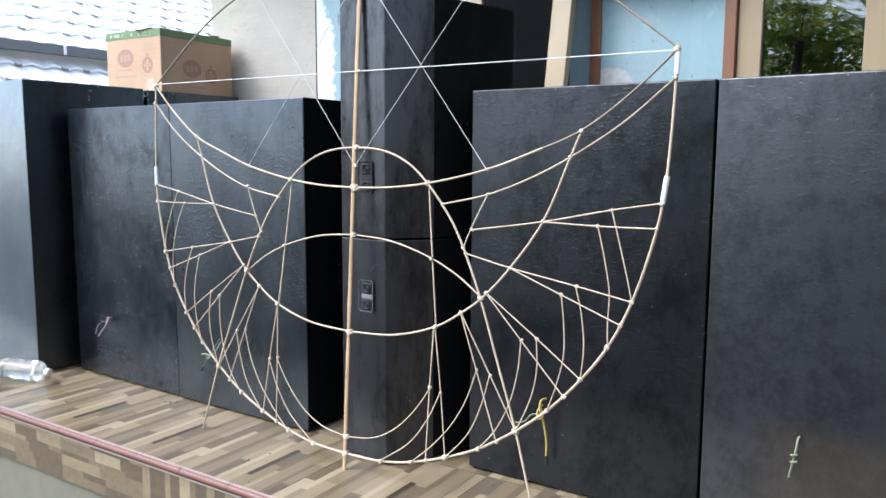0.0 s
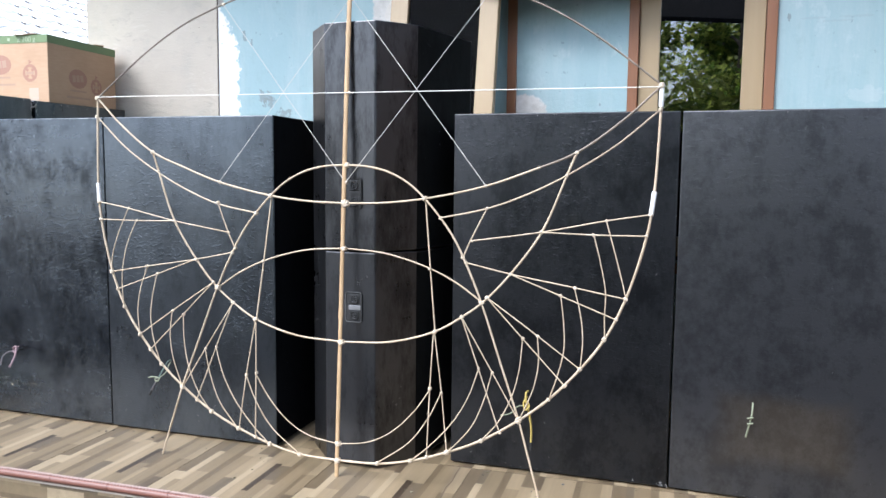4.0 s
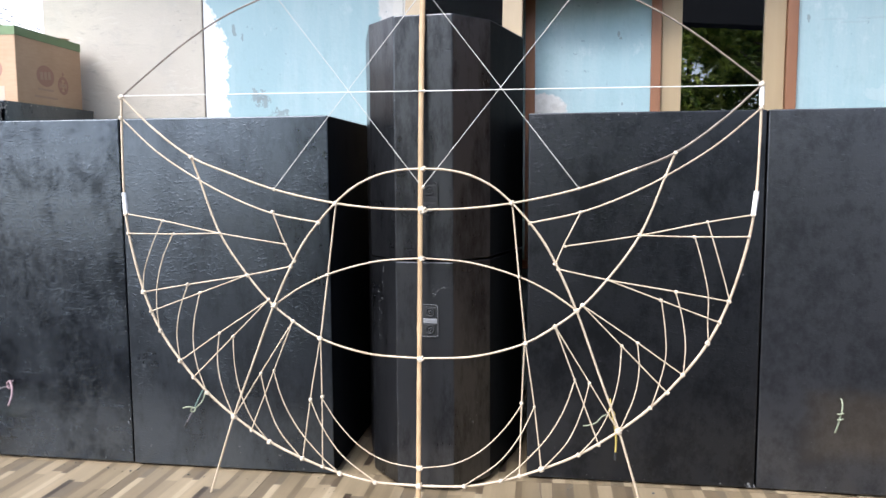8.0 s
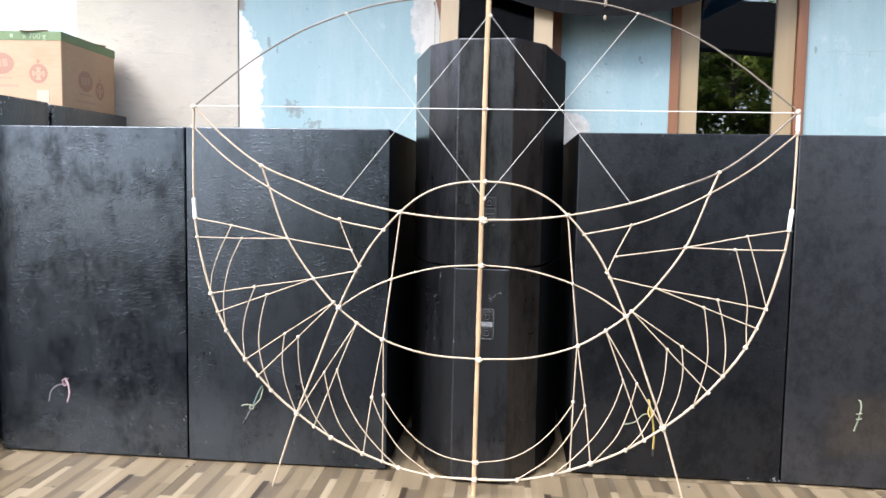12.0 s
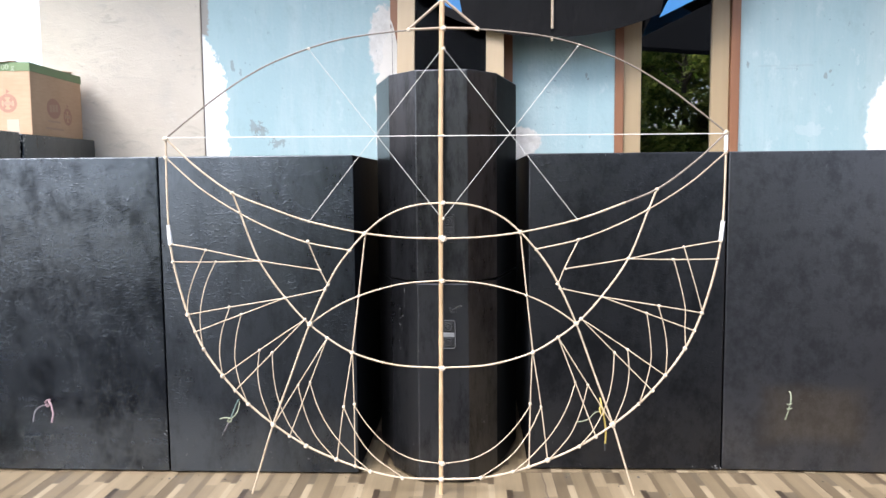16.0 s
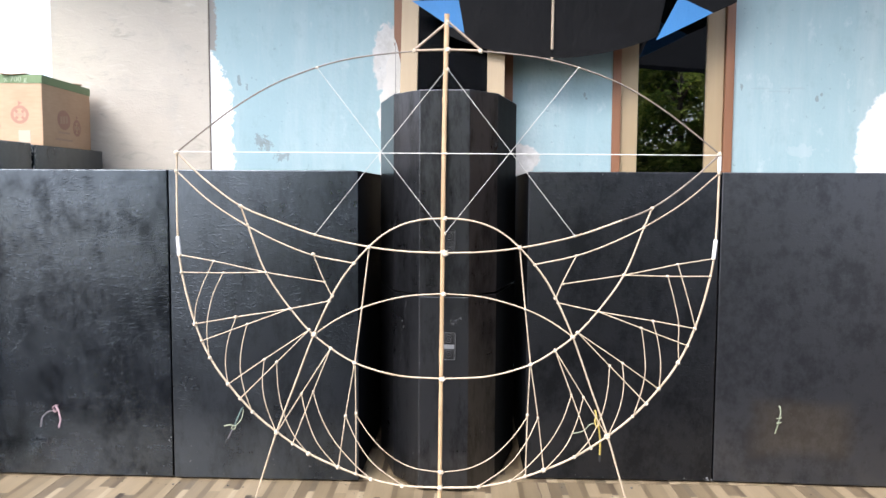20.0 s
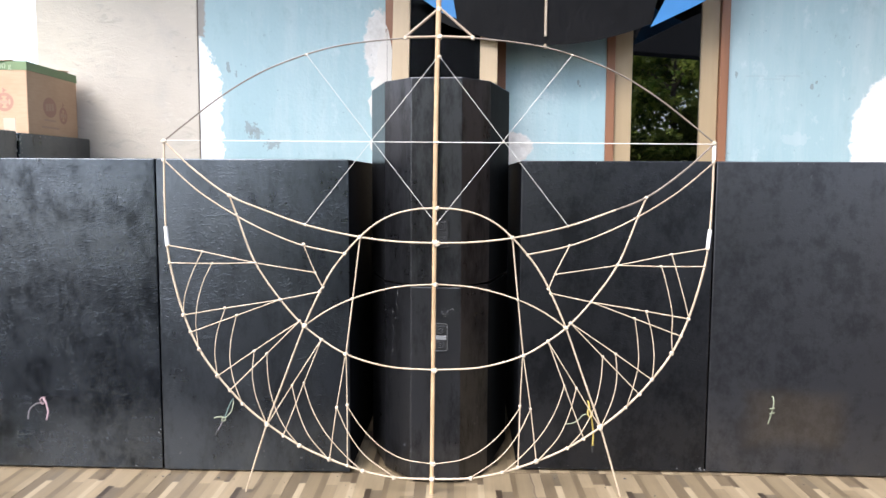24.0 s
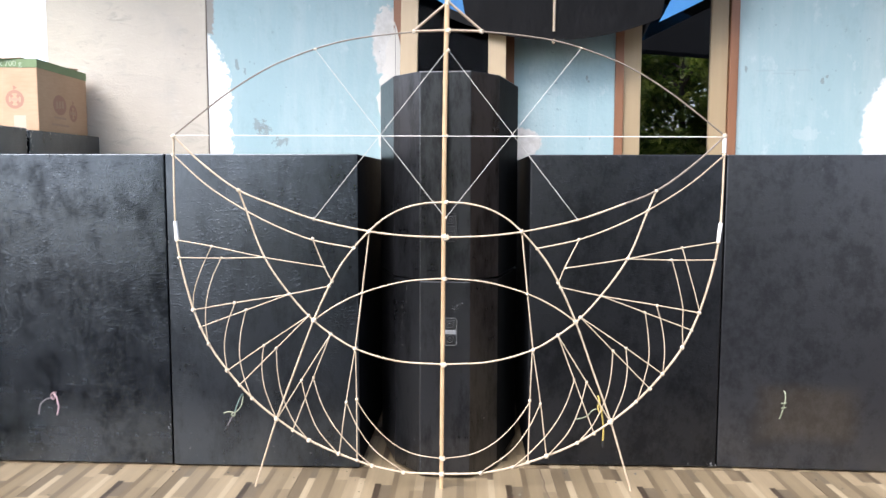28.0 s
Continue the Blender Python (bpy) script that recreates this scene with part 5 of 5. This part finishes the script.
def palm(x, y, h, seed, label):
    """A feather palm: ringed trunk and arching fronds with narrow leaflets."""
    rnd = random.Random(seed)
    t = thing("palm_tree", (x, y, GROUND), label, "palm", "trees across the yard")
    top = Vector((x + 0.1, y, GROUND + h))
    part("trunk", tube(spline([(x, y, GROUND - 0.05), (x + 0.03, y, GROUND + h * 0.5), top], 12), 0.09, 10, r_end=0.06, nodes=0.16), M_BARK, t)
    for i in range(17):
        a = i * 2.4 + rnd.uniform(-0.2, 0.2)
        out = Vector((math.cos(a), math.sin(a), 0))
        reach, rise = rnd.uniform(1.0, 1.5), rnd.uniform(-0.1, 0.9)
        rib = spline([top, top + out * reach * 0.4 + Vector((0, 0, rise * 0.7)), top + out * reach * 0.8 + Vector((0, 0, rise * 0.55)), top + out * reach * 1.15 + Vector((0, 0, rise * 0.1 - 0.25))], 9)
        bm = tube(rib, 0.011, 6, r_end=0.003)
        side = Vector((-out.y, out.x, 0))
        for j in range(3, len(rib) - 1):
            for q in (rib[j], rib[j].lerp(rib[j + 1], 0.5)):
                for sgn in (1, -1):
                    ln = rnd.uniform(0.22, 0.36) * (1.1 - 0.5 * j / len(rib))
                    d = (side * sgn + out * 0.55 + Vector((0, 0, rnd.uniform(-0.55, 0.15)))).normalized()
                    w = out * 0.011
                    vs = [bm.verts.new(p) for p in (q - w, q + d * ln * 0.5 - w * 1.3, q + d * ln, q + d * ln * 0.5 + w * 1.3, q + w)]
                    bm.faces.new(vs)
        part("frond", bm, M_LEAF_PALE if i % 3 else M_LEAF, t)
    return t


tree(1.30, -8.4, 4.9, 1.3, 15000, 3, "leafy green tree across the yard", 0.1)
tree(3.2, -9.2, 5.4, 1.25, 20000, 5, "leafy green tree with yellow-green tips", 0.16)
tree(2.3, -11.6, 5.6, 1.5, 22000, 8, "tall leafy green tree behind the others", 0.2)
tree(-1.0, -11.2, 4.6, 1.9, 15000, 13, "broad leafy green tree behind the palms", 0.1)
palm(-0.95, -7.7, 2.9, 4, "green feather palm with arching fronds")
palm(-0.05, -8.5, 2.3, 9, "low green feather palm with yellowing fronds")
palm(-1.75, -9.0, 3.5, 6, "tall green feather palm with drooping fronds")

# ---- the terrace's wood-print tiles ----
TILE = 0.4225
GAP = 0.0016


def printed_tile():
    """One ceramic tile with its print of narrow planks; all tiles carry the same print."""
    rnd = random.Random(21)
    bm = bmesh.new()
    lo, hi = GAP / 2, TILE - GAP / 2
    cols = [0.0, 0.038, 0.060, 0.105, 0.128, 0.168, 0.206, 0.226, 0.263, 0.283, 0.318, 0.336, 0.378, 0.392, TILE]
    side = -1
    for i, (a, b) in enumerate(zip(cols, cols[1:])):
        cuts = [0.0, TILE] if i % 4 == 3 else [0.0, rnd.uniform(0.10, 0.32), TILE]
        if i % 4 == 1:
            cuts = [0.0, rnd.uniform(0.06, 0.16), rnd.uniform(0.22, 0.34), TILE]
        if i == 8:
            cuts = [0.0, 0.068, 0.276, TILE]
        last = -1
        for j, (c, d) in enumerate(zip(cuts, cuts[1:])):
            tone = rnd.choice([k for k in (0, 0, 1, 1, 2, 2, 5, 6, 3) if k != last and k != side])
            last = tone
            side = tone if j == 0 else side
            if i == 8:
                tone = (1, 4, 0)[j]
            xs = (max(a, lo), min(b, hi))
            ys = (max(c, lo), min(d, hi))
            f = bm.faces.new([bm.verts.new((x, y, 0.0)) for x, y in ((xs[0], ys[0]), (xs[1], ys[0]), (xs[1], ys[1]), (xs[0], ys[1]))])
            f.material_index = tone
    rim = [bm.verts.new((x, y, z)) for z in (0.0, -0.008) for x, y in ((lo, lo), (hi, lo), (hi, hi), (lo, hi))]
    for i in range(4):
        f = bm.faces.new((rim[4 + i], rim[4 + (i + 1) % 4], rim[(i + 1) % 4], rim[i]))
        f.material_index = 3
    return mesh_of("floor_tile", bm, *TONES)


floor = thing("floor", DECK, "wood-print ceramic tiles in browns on the terrace", "floor", kind="structure")
part("grout", box(-5.0, 2.7, 0.006, 1.9, -0.013, -0.0016, m=DECK), M_GROUT, floor)
tile_mesh = printed_tile()
PHASE = -0.193 - 0.2725
for i in range(-9, 7):
    for j in range(4):
        ob = part("floor_tile", tile_mesh, None, floor)
        ob.matrix_parent_inverse = Matrix()
        ob.matrix_basis = Matrix.Translation((PHASE + i * TILE, 0.008 + j * TILE, 0.0))
# the front: cut tiles, laid lengthwise and upright, and a rounded nosing


def riser_tile(upright, seed):
    """A cut tile of the terrace's front; upright: its planks stand."""
    rnd = random.Random(seed)
    bm = bmesh.new()
    lo, w, h = GAP / 2, TILE - GAP, 0.158
    if upright:
        xs = [0.0, 0.035, 0.062, 0.105, 0.128, 0.17, 0.215, 0.238, 0.285, 0.318, 0.36, w]
        cells = [(a, b, c, d) for a, b in zip(xs, xs[1:]) for c, d in ((0.0, h),)]
    else:
        cells = []
        zs = (0.0, 0.031, 0.052, 0.088, 0.103, 0.139, h)
        for c, d in zip(zs, zs[1:]):
            x = 0.0
            while x < w - 0.05:
                n = min(w, x + rnd.uniform(0.11, 0.24))
                n = w if w - n < 0.05 else n
                cells.append((x, n, c, d))
                x = n
    last = -1
    for a, b, c, d in cells:
        tone = rnd.choice([k for k in (0, 0, 1, 1, 2, 5, 6) if k != last])
        last = tone
        f = bm.faces.new([bm.verts.new((lo + x, 0.0, z)) for x, z in ((a, c), (b, c), (b, d), (a, d))])
        f.material_index = tone
    return mesh_of("riser_tile", bm, *TONES)


riser_meshes = [riser_tile(False, 2), riser_tile(True, 3), riser_tile(False, 4)]
for i in range(-9, 7):
    ob = part("riser_tile", riser_meshes[(i + 1) % 3], None, floor)
    ob.matrix_parent_inverse = Matrix()
    ob.matrix_basis = Matrix.Translation((PHASE + i * TILE - 0.10, 0.0, -0.178))
for i in range(-20, 12):
    a, b = i * 0.20 + 0.02, i * 0.20 + 0.2185
    nose = tube([DECK @ Vector((a, -0.002, -0.0095)), DECK @ Vector((b, -0.002, -0.0095))], 0.0115, 14)
    ob = part("nosing", nose, M_NOSING, floor, "red-brown rounded edge tile")
    rope = bmesh.new()
    for k in range(18):
        p = a + 0.008 + k * 0.0108
        c = DECK @ Matrix.Translation((p, 0.0, 0.0012)) @ Matrix.Rotation(radians(35), 4, 'Z')
        box(-0.0064, 0.0064, -0.0040, 0.0040, -0.001, 0.0026, m=c, bm=rope)
    tagged(part("rope_pattern", rope, M_NOSING_LINE, ob, "pale rope pattern"), kind="stuff")

part("mortar_line", box(-5.0, 2.7, -0.0035, 0.0, -0.028, -0.0205, m=DECK), M_MORTAR, floor, "pale mortar line under the edge tiles")

crack = bmesh.new()
run = [(0.318, -0.060), (0.322, -0.115), (0.330, -0.170), (0.327, -0.215), (0.336, -0.275), (0.345, -0.340)]
for (ax, ay), (bx, by) in zip(run, run[1:]):
    q = [crack.verts.new((ax - 0.0016, ay, 0.0007)), crack.verts.new((ax + 0.0014, ay, 0.0007)), crack.verts.new((bx + 0.0014, by, 0.0007)), crack.verts.new((bx - 0.0016, by, 0.0007))]
    crack.faces.new(q[::-1])
part("crack", crack, M_GROUT, floor, "dark crack across the tiles")
rnd = random.Random(12)
for i in range(46):
    x = rnd.uniform(-1.55, 1.4)
    front = -0.12 if x < -0.29 else (-0.19 if x < 0.27 else -0.02)
    y = front - abs(rnd.gauss(0, 0.05)) - 0.012
    if rnd.random() < 0.3:
        y = rnd.uniform(-0.48, front - 0.02)
    r = rnd.uniform(0.0014, 0.0042)
    bm = bmesh.new()
    bmesh.ops.create_icosphere(bm, subdivisions=1, radius=r)
    for v in bm.verts:
        v.co = Vector((v.co.x * rnd.uniform(0.7, 1.6) + x, v.co.y * rnd.uniform(0.7, 1.3) + y, max(0.0, v.co.z * 0.6 + r * 0.5)))
    solo("crumb", bm, rnd.choice((M_CONCRETE, M_CONCRETE, M_CHIP)), "small crumb of plaster on the tiles", "debris", "crumbs on the tiles")
